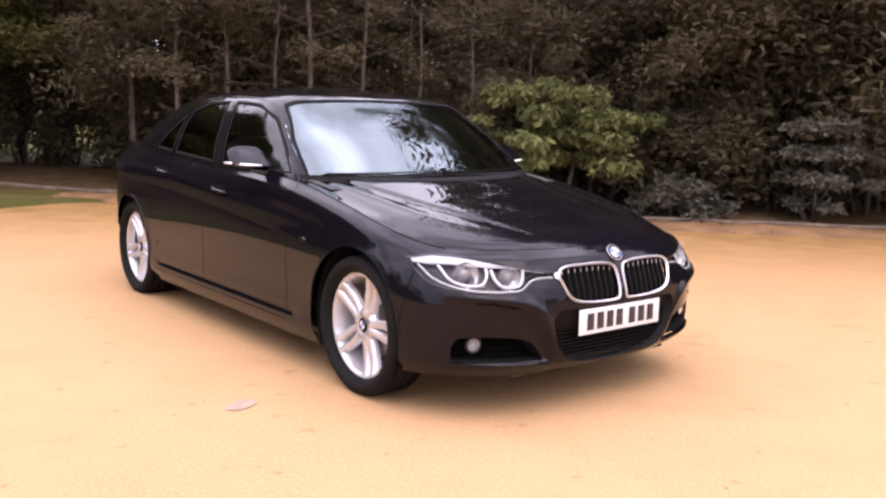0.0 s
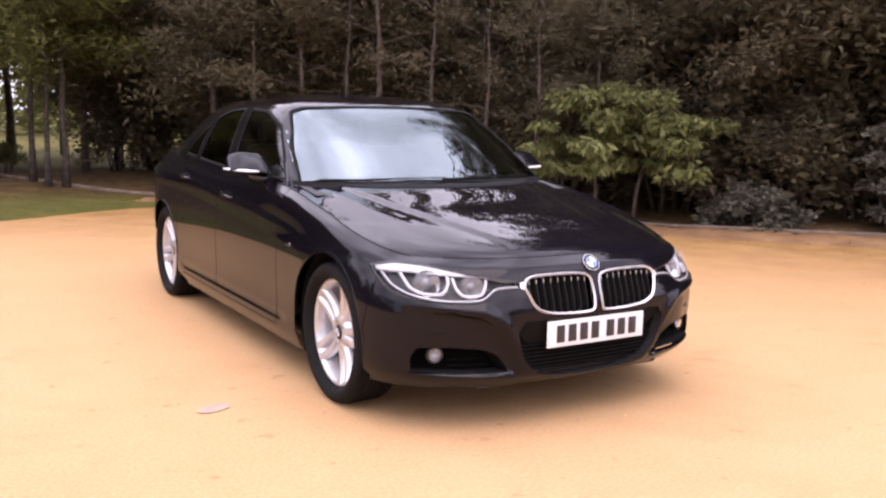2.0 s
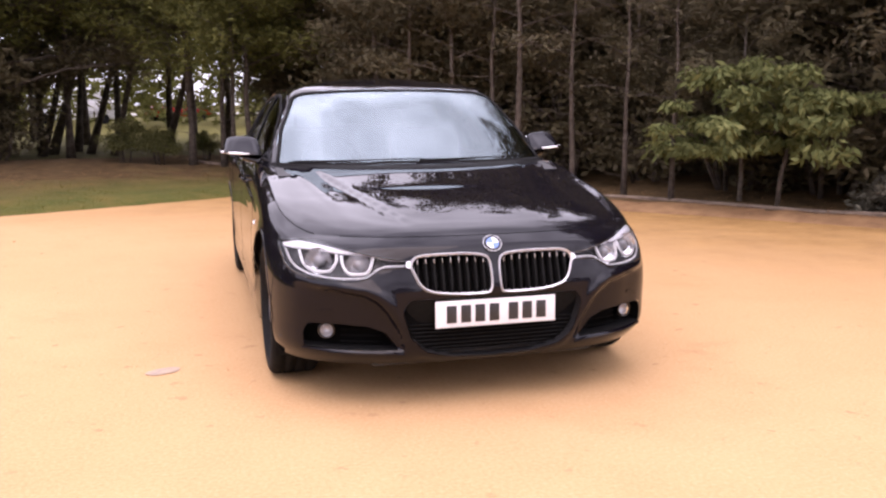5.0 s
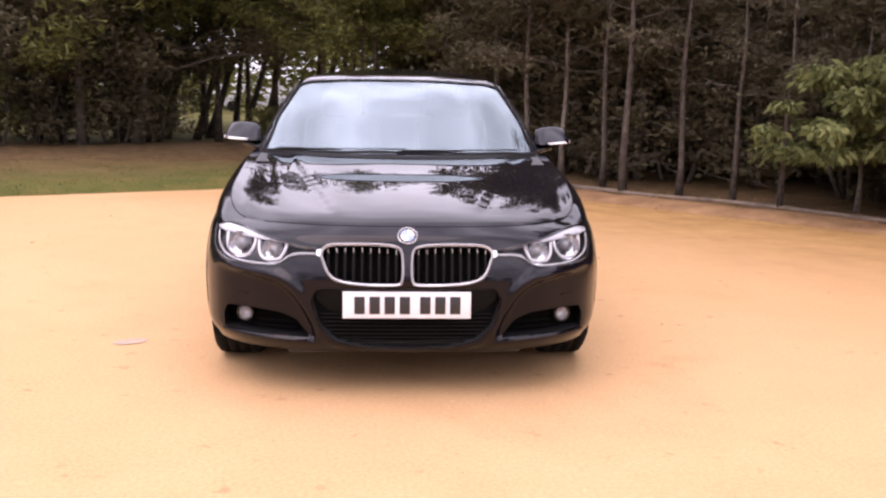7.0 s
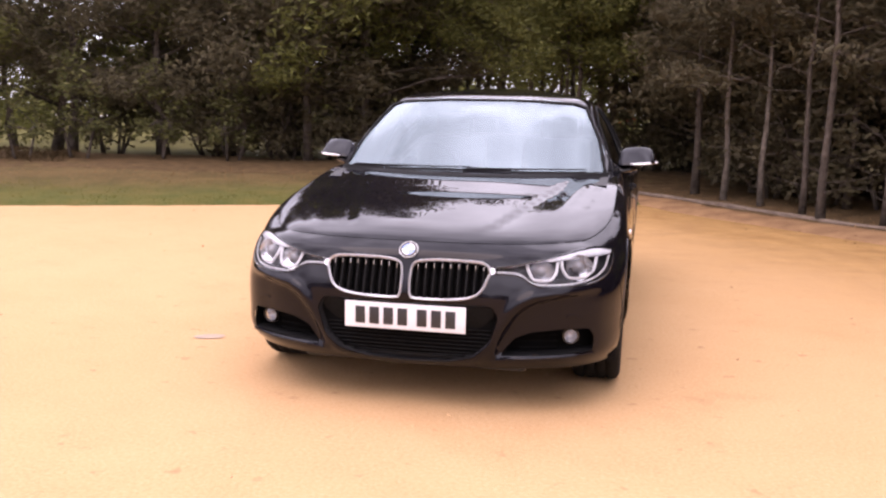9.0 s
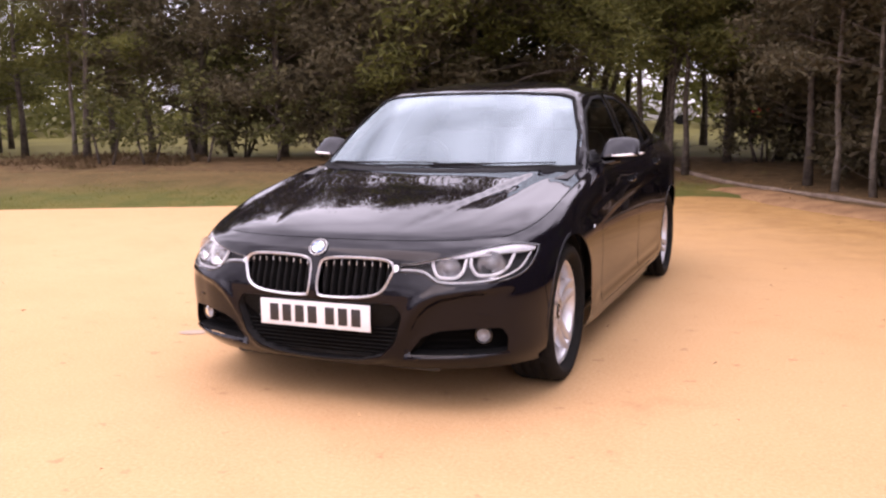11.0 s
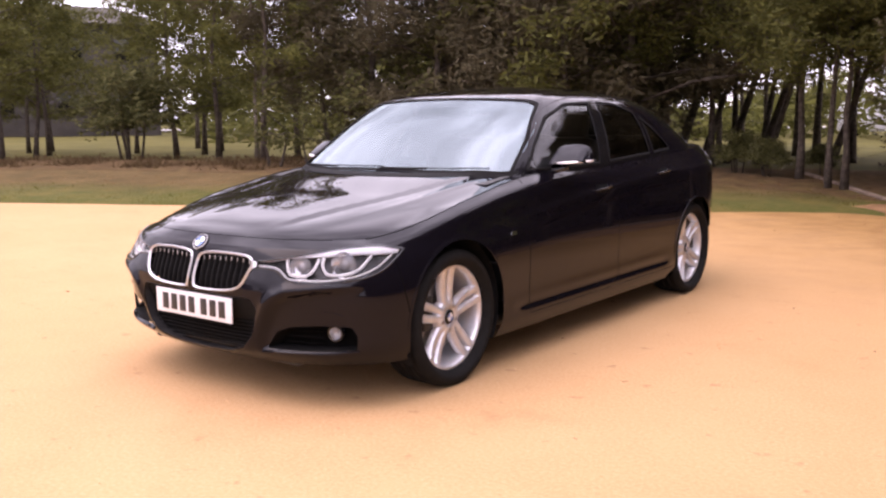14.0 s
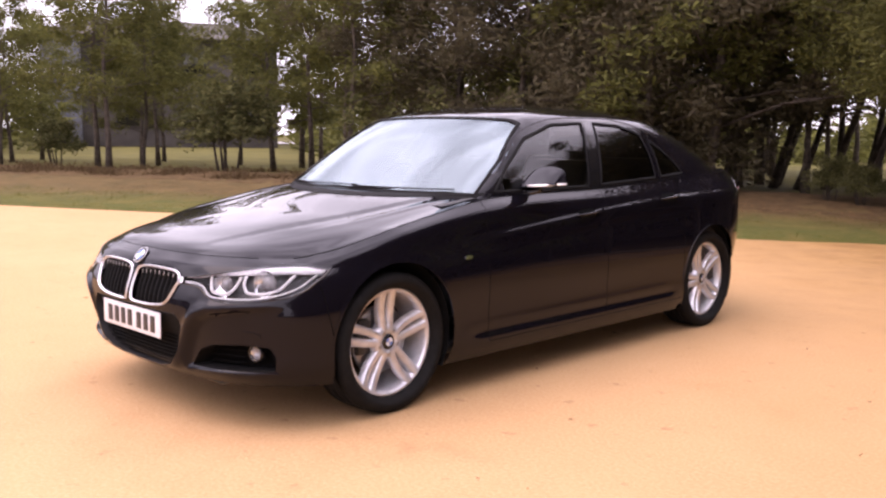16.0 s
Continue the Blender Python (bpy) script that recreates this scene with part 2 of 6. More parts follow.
def leafy(name, dark, lit, tip):
    """Foliage: every leaf a shade of its own, with light passing through it."""
    m, nt, p = nodes_of(name)
    g = nt.nodes.new("ShaderNodeNewGeometry")
    c = ramp(nt, g.outputs["Random Per Island"], [(0.0, dark), (0.55, lit), (1.0, tip)])
    o = nt.nodes.new("ShaderNodeObjectInfo")
    c = mix(nt, 0.35, c, ramp(nt, o.outputs["Random"], [(0.0, dark), (1.0, lit)]))
    nt.links.new(c, p.inputs["Base Color"])
    p.inputs["Roughness"].default_value = 0.75
    p.inputs["Specular IOR Level"].default_value = 0.1
    t = nt.nodes.new("ShaderNodeBsdfTranslucent")
    nt.links.new(c, t.inputs["Color"])
    mx = add(nt, "ShaderNodeMixShader", Fac=0.38)
    nt.links.new(p.outputs[0], mx.inputs[1])
    nt.links.new(t.outputs[0], mx.inputs[2])
    nt.links.new(mx.outputs[0], nt.nodes["Material Output"].inputs["Surface"])
    return m


M = {
    "paint": paint_black(),
    "gravel": gravel(),
    "floor": simple("leaf_litter", (0.058, 0.038, 0.019), (0.110, 0.070, 0.035), 5.0, 0.95, bump_s=0.8, detail=8, bump_d=0.05, spec=0.04),
    "grass": verge(),
    "field": simple("dry_field", (0.064, 0.060, 0.020), (0.106, 0.092, 0.031), 0.5, 0.95, bump_s=0.3, detail=8, spec=0.04),
    "earth": simple("bare_earth", (0.13, 0.072, 0.038), (0.26, 0.150, 0.076), 2.2, 0.95, bump_s=0.6, detail=8, bump_d=0.03, spec=0.04),
    "bark": simple("bark", (0.034, 0.027, 0.021), (0.100, 0.080, 0.064), 9.0, 0.9, bump_s=0.9, detail=8, bump_d=0.03, spec=0.15),
    "bark_pale": simple("pale_bark", (0.07, 0.058, 0.047), (0.165, 0.138, 0.112), 9.0, 0.9, bump_s=0.8, detail=8, bump_d=0.03, spec=0.15),
    "kerb": simple("weathered_edging", (0.09, 0.066, 0.05), (0.19, 0.143, 0.108), 6.0, 0.9, bump_s=0.6, detail=8, spec=0.15),
    "leaf_dark": leafy("dark_leaves", (0.073, 0.060, 0.038), (0.088, 0.075, 0.042), (0.109, 0.095, 0.049)),
    "leaf_olive": leafy("olive_leaves", (0.056, 0.057, 0.018), (0.098, 0.100, 0.028), (0.165, 0.164, 0.046)),
    "leaf_bright": leafy("bright_leaves", (0.070, 0.084, 0.030), (0.140, 0.156, 0.058), (0.25, 0.255, 0.100)),
    "leaf_sapling": leafy("sapling_leaves", (0.05, 0.052, 0.020), (0.09, 0.092, 0.034), (0.19, 0.18, 0.07)),
    "leaf_grey": leafy("grey_green_leaves", (0.06, 0.058, 0.044), (0.13, 0.125, 0.095), (0.24, 0.23, 0.175)),
    "blade": leafy("grass_blades", (0.090, 0.092, 0.020), (0.12, 0.116, 0.026), (0.15, 0.136, 0.036)),
    "scrub": leafy("dry_scrub", (0.066, 0.042, 0.021), (0.10, 0.066, 0.033), (0.145, 0.100, 0.048)),
    "dead_leaf": leafy("fallen_leaves", (0.08, 0.045, 0.022), (0.20, 0.11, 0.05), (0.34, 0.21, 0.10)),
    "rubber": simple("tyre_rubber", (0.004, 0.004, 0.004), (0.009, 0.0085, 0.008), 30, 0.8, bump_s=0.1, spec=0.15),
    "alloy": simple("silver_alloy", (0.50, 0.50, 0.52), (0.62, 0.62, 0.64), 20, 0.32, metal=0.6),
    "disc": simple("brake_steel", (0.30, 0.29, 0.28), (0.42, 0.41, 0.40), 14, 0.4, metal=1.0),
    "chrome": simple("chrome", (0.82, 0.82, 0.83), (0.90, 0.90, 0.90), 40, 0.08, metal=1.0),
    "frame": simple("brushed_frame", (0.55, 0.55, 0.57), (0.66, 0.66, 0.68), 40, 0.25, metal=0.45),
    "satin": simple("satin_trim", (0.50, 0.50, 0.51), (0.60, 0.60, 0.61), 40, 0.3, metal=1.0),
    "plastic": simple("black_plastic", (0.010, 0.010, 0.011), (0.022, 0.022, 0.023), 60, 0.5, bump_s=0.05),
    "gloss": simple("gloss_black", (0.004, 0.004, 0.005), (0.008, 0.008, 0.009), 60, 0.08),
    "dull": simple("dull_black", (0.004, 0.004, 0.004), (0.008, 0.008, 0.008), 60, 0.8, spec=0.12),
    "groove": simple("shut_line", (0.002, 0.002, 0.002), (0.004, 0.004, 0.004), 60, 0.9, spec=0.05),
    "cabin": simple("dark_cabin_trim", (0.012, 0.012, 0.013), (0.03, 0.029, 0.028), 30, 0.7),
    "leather": simple("black_leather", (0.014, 0.013, 0.013), (0.03, 0.028, 0.027), 25, 0.45, bump_s=0.15),
    "plate_white": simple("plate_white", (0.56, 0.56, 0.57), (0.63, 0.63, 0.64), 12, 0.35),
    "plate_ink": simple("plate_black", (0.012, 0.012, 0.013), (0.02, 0.02, 0.022), 20, 0.4),
    "blue": simple("roundel_blue", (0.06, 0.13, 0.34), (0.08, 0.16, 0.40), 30, 0.2, coat=1.0),
    "white_gloss": simple("roundel_white", (0.50, 0.51, 0.53), (0.56, 0.57, 0.59), 30, 0.3, coat=0.5),
    "red_lens": simple("red_lens", (0.22, 0.006, 0.006), (0.32, 0.012, 0.010), 18, 0.12, coat=1.0),
    "fog_bowl": simple("fog_reflector", (0.30, 0.30, 0.31), (0.42, 0.42, 0.43), 60, 0.3, metal=0.6),
    "bowl": simple("lamp_reflector", (0.62, 0.62, 0.64), (0.80, 0.80, 0.82), 90, 0.22, metal=0.9, bump_s=0.3, bump_d=0.004),
    "projector": simple("projector_lens", (0.11, 0.11, 0.115), (0.19, 0.19, 0.20), 70, 0.12, coat=1.0),
    "ring": simple("light_guide", (0.70, 0.71, 0.73), (0.82, 0.83, 0.85), 30, 0.25),
    "guide": simple("lamp_guide", (0.52, 0.53, 0.54), (0.64, 0.65, 0.66), 30, 0.3),
    "screen": glass("windscreen_glass", (0.36, 0.41, 0.40), (0.80, 0.95, 0.99), 2.5),
    "tint": glass("dark_tinted_glass", (0.06, 0.065, 0.065)),
    "side_glass": glass("side_glass", (0.42, 0.46, 0.45)),
    "lens": glass("clear_lens", (0.96, 0.96, 0.97), ior=1.2),
    "stain": simple("grey_patch", (0.25, 0.19, 0.15), (0.36, 0.26, 0.18), 14, 0.9, bump_s=0.4),
    "wall_pale": simple("pale_plaster", (0.42, 0.42, 0.43), (0.55, 0.54, 0.53), 2.0, 0.8),
    "slate": simple("slate_roof", (0.06, 0.065, 0.075), (0.12, 0.125, 0.14), 3.0, 0.7),
    "brown_wall": simple("brown_plaster", (0.035, 0.030, 0.025), (0.060, 0.051, 0.043), 1.2, 0.85),
    "tarmac": simple("pale_road", (0.20, 0.19, 0.18), (0.27, 0.255, 0.24), 0.8, 0.9),
}

# ---- ground, verge, kerb ----
EDGE_LINE = [(-60, -20.8), (-40, -11.0), (-30, -6.0), (-22, -1.95), (-16, 1.08), (-12.2, 3.0), (-9.2, 4.45), (-5.0, 6.45), (-1.4, 8.3), (-0.1, 9.1), (0.75, 9.3), (1.6, 8.1), (2.6, 6.9), (3.7, 5.55), (4.6, 4.6), (5.6, 3.3), (7.2, 1.55), (12, -3), (30, -18)]
KERB_LINE = [(-1.2, 13.3), (-0.5, 12.4), (0.5, 10.9), (1.85, 8.9), (3.1, 7.3), (4.2, 6.0), (5.0, 4.9), (5.9, 3.75), (6.9, 2.6), (8.2, 1.35), (12.5, -2.4), (30, -17)]


def polyline_at(line, n):
    p = np.array(soft(line, 0.25))
    d = np.r_[0, np.cumsum(np.linalg.norm(np.diff(p, axis=0), axis=1))]
    q = np.linspace(0, d[-1], n)
    return np.stack([np.interp(q, d, p[:, k]) for k in (0, 1)], 1)


def dist_to(line, x, y):
    """Signed distance to a line of points, positive on its left."""
    a, b = line[:-1], line[1:]
    v = b - a
    t = np.clip(((x - a[:, 0]) * v[:, 0] + (y - a[:, 1]) * v[:, 1]) / (v ** 2).sum(1), 0, 1)
    q = a + v * t[:, None]
    d = np.hypot(x - q[:, 0], y - q[:, 1])
    i = int(np.argmin(d))
    return math.copysign(d[i], v[i, 0] * (y - a[i, 1]) - v[i, 1] * (x - a[i, 0]))


EDGE_PTS = polyline_at(EDGE_LINE, 240)
KERB_PTS = polyline_at(KERB_LINE, 140)


def ease(t):
    t = min(1, max(0, t))
    return t * t * (3 - 2 * t)


def land(x, y):
    """Height of the ground: flat drive, a low bank beyond its edge."""
    d = dist_to(EDGE_PTS, x, y)
    if d < -0.6:
        return -0.03
    return -0.03 + 0.06 * ease((d + 0.25) / 0.5) + 0.26 * ease(d / 6.5) + 0.05 * noise.noise(Vector((x * 0.4, y * 0.4, 0))) * ease(d)


def build_ground():
    # the wide sheet, finer near the drive
    xs = np.concatenate([np.linspace(-1500, -60, 14)[:-1], np.linspace(-60, 40, 101), np.linspace(40, 1500, 14)[1:]])
    ys = np.concatenate([np.linspace(-1500, -30, 12)[:-1], np.linspace(-30, 50, 81), np.linspace(50, 1500, 14)[1:]])
    pts = []
    for x in xs:
        for y in ys:
            near = -60 <= x <= 40 and -30 <= y <= 50
            pts.append((x, y, (land(x, y) if near else 0.2) - 0.09))
    tagged(make("ground", grid_bm(pts, len(xs), len(ys)), M["field"]), "dry pale grass field beyond the trees", "ground", kind="structure")
    # the drive
    near = EDGE_PTS
    bm = bmesh.new()
    rows = []
    for i, (x, y) in enumerate(near):
        e = 0.10 * noise.noise(Vector((x * 1.3, y * 1.3, 5))) + 0.05 * noise.noise(Vector((x * 5, y * 5, 1)))
        rows.append([bm.verts.new((x + (cx - x) * k + (e if k == 0 else 0) * 0.4, y + (cy - y) * k + (e if k == 0 else 0), 0.0 if k > 0 else -0.01))
                     for k in (0, 0.02, 0.06, 0.15, 0.4, 0.7, 1) for cx, cy in ((x * 0.4, -60),)])
    for a, b in zip(rows, rows[1:]):
        for k in range(len(a) - 1):
            bm.faces.new((a[k], a[k + 1], b[k + 1], b[k]))
    bmesh.ops.recalc_face_normals(bm, faces=bm.faces)
    if sum(f.normal.z for f in bm.faces) < 0:
        bmesh.ops.reverse_faces(bm, faces=bm.faces)
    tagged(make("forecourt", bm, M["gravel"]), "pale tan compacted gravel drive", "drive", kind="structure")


def strip(name, line, widths, offs, mat, label, cat, lift=0.0, n=220, across=14):
    """A sheet along a line, from offs to offs + widths on its left."""
    p = polyline_at(line, n)
    t = np.gradient(p, axis=0)
    t /= np.linalg.norm(t, axis=1)[:, None]
    nr = np.stack([-t[:, 1], t[:, 0]], 1)
    pts = []
    for i in range(n):
        for j in range(across):
            k = j / (across - 1)
            w = offs + widths(p[i][0]) * k
            if j in (0, across - 1):
                w += 0.12 * noise.noise(Vector((p[i][0] * 1.2, p[i][1] * 1.2, j)))
            q = p[i] + nr[i] * w
            pts.append((q[0], q[1], land(q[0], q[1]) + lift - (0.07 if j in (0, across - 1) else 0) + 0.02 * noise.noise(Vector((q[0] * 3, q[1] * 3, 0)))))
    return tagged(make(name, grid_bm(pts, n, across, flip=True), mat), label, cat, kind="structure")


build_ground()
strip("grass_verge", [(-40, -11.0), (-30, -6.0), (-22, -1.95), (-16, 1.08), (-12.2, 3.0), (-9.2, 4.45), (-5.0, 6.45), (-1.4, 8.3), (-0.1, 9.05), (1.3, 9.2)], lambda x: 4.4 if x > -6 else 5.8, -0.35, M["grass"], "short green verge grass with dry patches", "grass", 0.012)
strip("woodland_floor", [(-40, -6.5), (-30, -1.5), (-22.8, 3.1), (-17.6, 5.6), (-13.9, 7.3), (-10.9, 8.6), (-6.4, 9.9), (-2.7, 10.95), (-0.6, 11.4), (0.6, 10.6), (0.95, 9.6), (1.6, 8.1), (2.6, 6.9), (3.7, 5.55), (4.6, 4.6), (5.6, 3.3), (7.2, 1.55), (12, -3), (30, -18)], lambda x: 3.2 + 8.8 * ease((x - 0.3) / 0.6), -0.3, M["floor"], "brown woodland floor of leaf litter", "woodland floor", 0.016, n=320, across=40)
strip("earth_margin", [(0.45, 9.75), (0.95, 9.3), (1.6, 8.1), (2.6, 6.9), (3.7, 5.55), (4.6, 4.6), (5.6, 3.3), (7.2, 1.55), (12, -3)], lambda x: 0.75, -0.2, M["earth"], "bare orange-brown earth between gravel and edging", "earth", 0.022, n=160, across=8)
strip("far_road", [(-190, -20.0), (-60, 52.0), (30, 98.0)], lambda x: 14.0, 0.0, M["tarmac"], "pale road across the field beyond the trees", "road", 0.15, n=40, across=4)


def build_kerb():
    p = polyline_at(KERB_LINE, 160)
    bm = bmesh.new()
    rows = []
    t = np.gradient(p, axis=0)
    t /= np.linalg.norm(t, axis=1)[:, None]
    for i in range(len(p)):
        nx, ny = -t[i, 1], t[i, 0]
        h = land(p[i, 0], p[i, 1]) + 0.05 + 0.02 * noise.noise(Vector((p[i, 0], p[i, 1], 2)))
        rows.append([bm.verts.new((p[i, 0] + nx * a, p[i, 1] + ny * a, b)) for a, b in ((-0.05, -0.08), (-0.05, h - 0.015), (-0.035, h), (0.035, h), (0.05, h - 0.015), (0.05, -0.08))])
    for a, b in zip(rows, rows[1:]):
        for k in range(5):
            bm.faces.new((a[k], a[k + 1], b[k + 1], b[k]))
    bmesh.ops.recalc_face_normals(bm, faces=bm.faces)
    tagged(make("kerb", bm, M["kerb"]), "low weathered edging along the drive", "kerb", kind="structure")


build_kerb()

# ---- trees and shrubs ----
def leaves(rng, centres, spread_, count, size, droop=0.3, flat=0.7, stretch=1.9, folded=False):
    """Folded leaves scattered about centres; returns vertices and faces."""
    c = np.array(centres)
    idx = rng.integers(0, len(c), count)
    d = rng.normal(size=(count, 3))
    d /= np.linalg.norm(d, axis=1)[:, None]
    r = rng.random(count) ** 0.5
    sp = spread_[idx] if hasattr(spread_, "__len__") else np.full(count, spread_)
    p = c[idx] + d * (sp * r)[:, None] * np.array((1, 1, flat))
    a = rng.normal(size=(count, 3))
    a[:, 2] = a[:, 2] * 0.5 - droop
    a /= np.linalg.norm(a, axis=1)[:, None]
    b = np.cross(a, rng.normal(size=(count, 3)))
    b /= np.linalg.norm(b, axis=1)[:, None]
    nrm = np.cross(a, b)
    s = size * (0.6 + 0.8 * rng.random(count))[:, None]
    if not folded:
        v = np.stack([p - b * s * 0.3, p + b * s * 0.3 + nrm * s * 0.1, p + a * s * stretch], 1).reshape(-1, 3)
        return v, np.arange(count * 3).reshape(-1, 3)
    v = np.stack([p, p + a * s * stretch * 0.5 + b * s * 0.34 + nrm * s * 0.12, p + a * s * stretch, p + a * s * stretch * 0.5 - b * s * 0.34 + nrm * s * 0.12], 1).reshape(-1, 3)
    f = np.arange(count * 4).reshape(-1, 4)
    return v, f


def mesh_np(name, v, f, mat):
    me = bpy.data.meshes.new(name)
    me.vertices.add(len(v))
    me.vertices.foreach_set("co", np.asarray(v, np.float32).ravel())
    n = f.shape[1]
    me.loops.add(len(f) * n)
    me.loops.foreach_set("vertex_index", f.astype(np.int32).ravel())
    me.polygons.add(len(f))
    me.polygons.foreach_set("loop_start", np.arange(0, len(f) * n, n, dtype=np.int32))
    me.polygons.foreach_set("loop_total", np.full(len(f), n, dtype=np.int32))
    me.update()
    me.validate()
    me.materials.append(mat)
    return me


def make_tree(seed, height, trunk_r, crown_from, crown_r, n_leaf, leaf, mat, bark, label, lean=0.0, limbs=16, clump=0.55, conic=0.0, category="tree", twigs=0, droop=0.3, flat=0.7):
    """A tapered, slightly crooked trunk, limbs that fork, and a crown of clumps on the limbs."""
    rng = np.random.default_rng(seed)
    root = new("tree")
    bm = bmesh.new()
    n = 9
    ax, ay = rng.normal(0, 0.12, 2)
    pts, rad = [], []
    for i in range(n):
        t = i / (n - 1)
        pts.append((ax * math.sin(t * 3.0) + lean * t * height * 0.3 + rng.normal(0, 0.02), ay * math.sin(t * 2.3 + 1) - ay * math.sin(1) + rng.normal(0, 0.02), t * height * 0.94))
        rad.append(trunk_r * (1 - 0.85 * t) * (1.35 if i == 0 else 1))
    pts[0] = (0, 0, -0.1)
    tube(bm, pts, rad, 9)
    centres, sizes = [], []
    for i in range(limbs):
        t = crown_from + (0.97 - crown_from) * (i + rng.random() * 0.8) / limbs
        k = min(int(t * (n - 1)), n - 2)
        f = t * (n - 1) - k
        base = np.array(pts[k]) * (1 - f) + np.array(pts[k + 1]) * f
        ang = i * 2.4 + rng.normal(0, 0.4)
        u = (t - crown_from) / (1 - crown_from)
        reach = crown_r * ((1 - conic) * (0.55 + 0.45 * math.sin(math.pi * min(1, u * 0.8 + 0.25))) + conic * (1 - u * 0.85)) * (0.75 + 0.5 * rng.random())
        up = 0.25 + 0.5 * u + rng.normal(0, 0.12)
        d = np.array((math.cos(ang), math.sin(ang), up))
        mid = base + d * reach * 0.5
        tip = base + d * reach + np.array((0, 0, -0.12 * reach))
        r0 = max(0.012, trunk_r * 0.32 * (1 - t * 0.6))
        tube(bm, [base, mid, tip], [r0, r0 * 0.6, r0 * 0.2], 5)
        for q in range(3):
            a2 = ang + rng.normal(0, 0.9)
            s = base + d * reach * (0.35 + 0.22 * q)
            e = s + np.array((math.cos(a2), math.sin(a2), 0.2 + rng.normal(0, 0.2))) * reach * 0.4
            tube(bm, [s, e], [r0 * 0.45, r0 * 0.12], 4)
            for w in (0.55, 1.0):
                centres.append(s + (e - s) * w)
                sizes.append(clump * (0.5 + 0.7 * rng.random()))
        centres.append(tip)
        sizes.append(clump * (0.6 + 0.6 * rng.random()))
    for i in range(twigs):
        t = rng.uniform(0.06, crown_from + 0.05)
        k = min(int(t * (n - 1)), n - 2)
        base = np.array(pts[k]) + (np.array(pts[k + 1]) - np.array(pts[k])) * (t * (n - 1) - k)
        a = rng.uniform(0, math.tau)
        ln = rng.uniform(0.3, 1.1)
        d = np.array((math.cos(a), math.sin(a), rng.uniform(-0.15, 0.35)))
        tube(bm, [base, base + d * ln * 0.5 + rng.normal(0, 0.03, 3), base + d * ln + np.array((0, 0, 0.08))], [0.010, 0.006, 0.002], 4)
    part("trunk", bm, bark, root)
    v, f = leaves(rng, centres, np.array(sizes), n_leaf, leaf, droop, flat)
    crown = new("crown", mesh_np("crown", v, f, mat))
    crown.parent = root
    return tagged(root, label, category)


def make_bush(seed, radius, low, high, stems, n_leaf, leaf, mat, bark, label, clump=0.3, droop=0.2, layers=0, category="bush", squash=1.0, stretch=1.6, clumps=46, name="bush"):
    """Several stems that fan out into a crown between two heights; with layers the clumps lie in flat tiers."""
    rng = np.random.default_rng(seed)
    root = new(name)
    bm = bmesh.new()
    centres, sizes = [], []
    for i in range(clumps):
        a = rng.uniform(0, math.tau)
        u = rng.random()
        if layers:
            u = (rng.integers(0, layers) + 0.5 + rng.normal(0, 0.08)) / layers
        prof = math.sin(math.pi * min(1, 0.22 + 0.72 * u)) ** 0.7
        r = radius * prof * rng.random() ** 0.45 * rng.uniform(0.8, 1.15)
        centres.append(np.array((r * math.cos(a), r * math.sin(a) * squash, low + (high - low) * u - 0.10 * r)))
        sizes.append(clump * rng.uniform(0.55, 1.2))
    for i in range(stems):
        a = rng.uniform(0, math.tau)
        foot = np.array((0.12 * math.cos(a), 0.12 * math.sin(a), -0.08)) * (1 + 0.5 * (stems > 3))
        picks = [centres[j] for j in rng.integers(0, len(centres), 4)]
        knee = np.array((foot[0] * 2 + rng.normal(0, 0.06), foot[1] * 2 + rng.normal(0, 0.06), low + (high - low) * 0.2))
        r = 0.014 + 0.010 * high
        tube(bm, [foot, (foot + knee) / 2 + rng.normal(0, 0.02, 3), knee], [r, r * 0.8, r * 0.65], 7)
        for q in picks:
            tube(bm, [knee, knee * 0.45 + q * 0.55 + np.array((0, 0, 0.06)), q], [r * 0.5, r * 0.3, r * 0.1], 5)
    part("stem", bm, bark, root)
    v, f = leaves(rng, centres, np.array(sizes), n_leaf, leaf, droop, 0.45 if layers else 0.8, stretch, True)
    v[:, 2] = np.maximum(v[:, 2], 0.02)
    crown = new("crown", mesh_np("crown", v, f, mat))
    crown.parent = root
    return tagged(root, label, category)


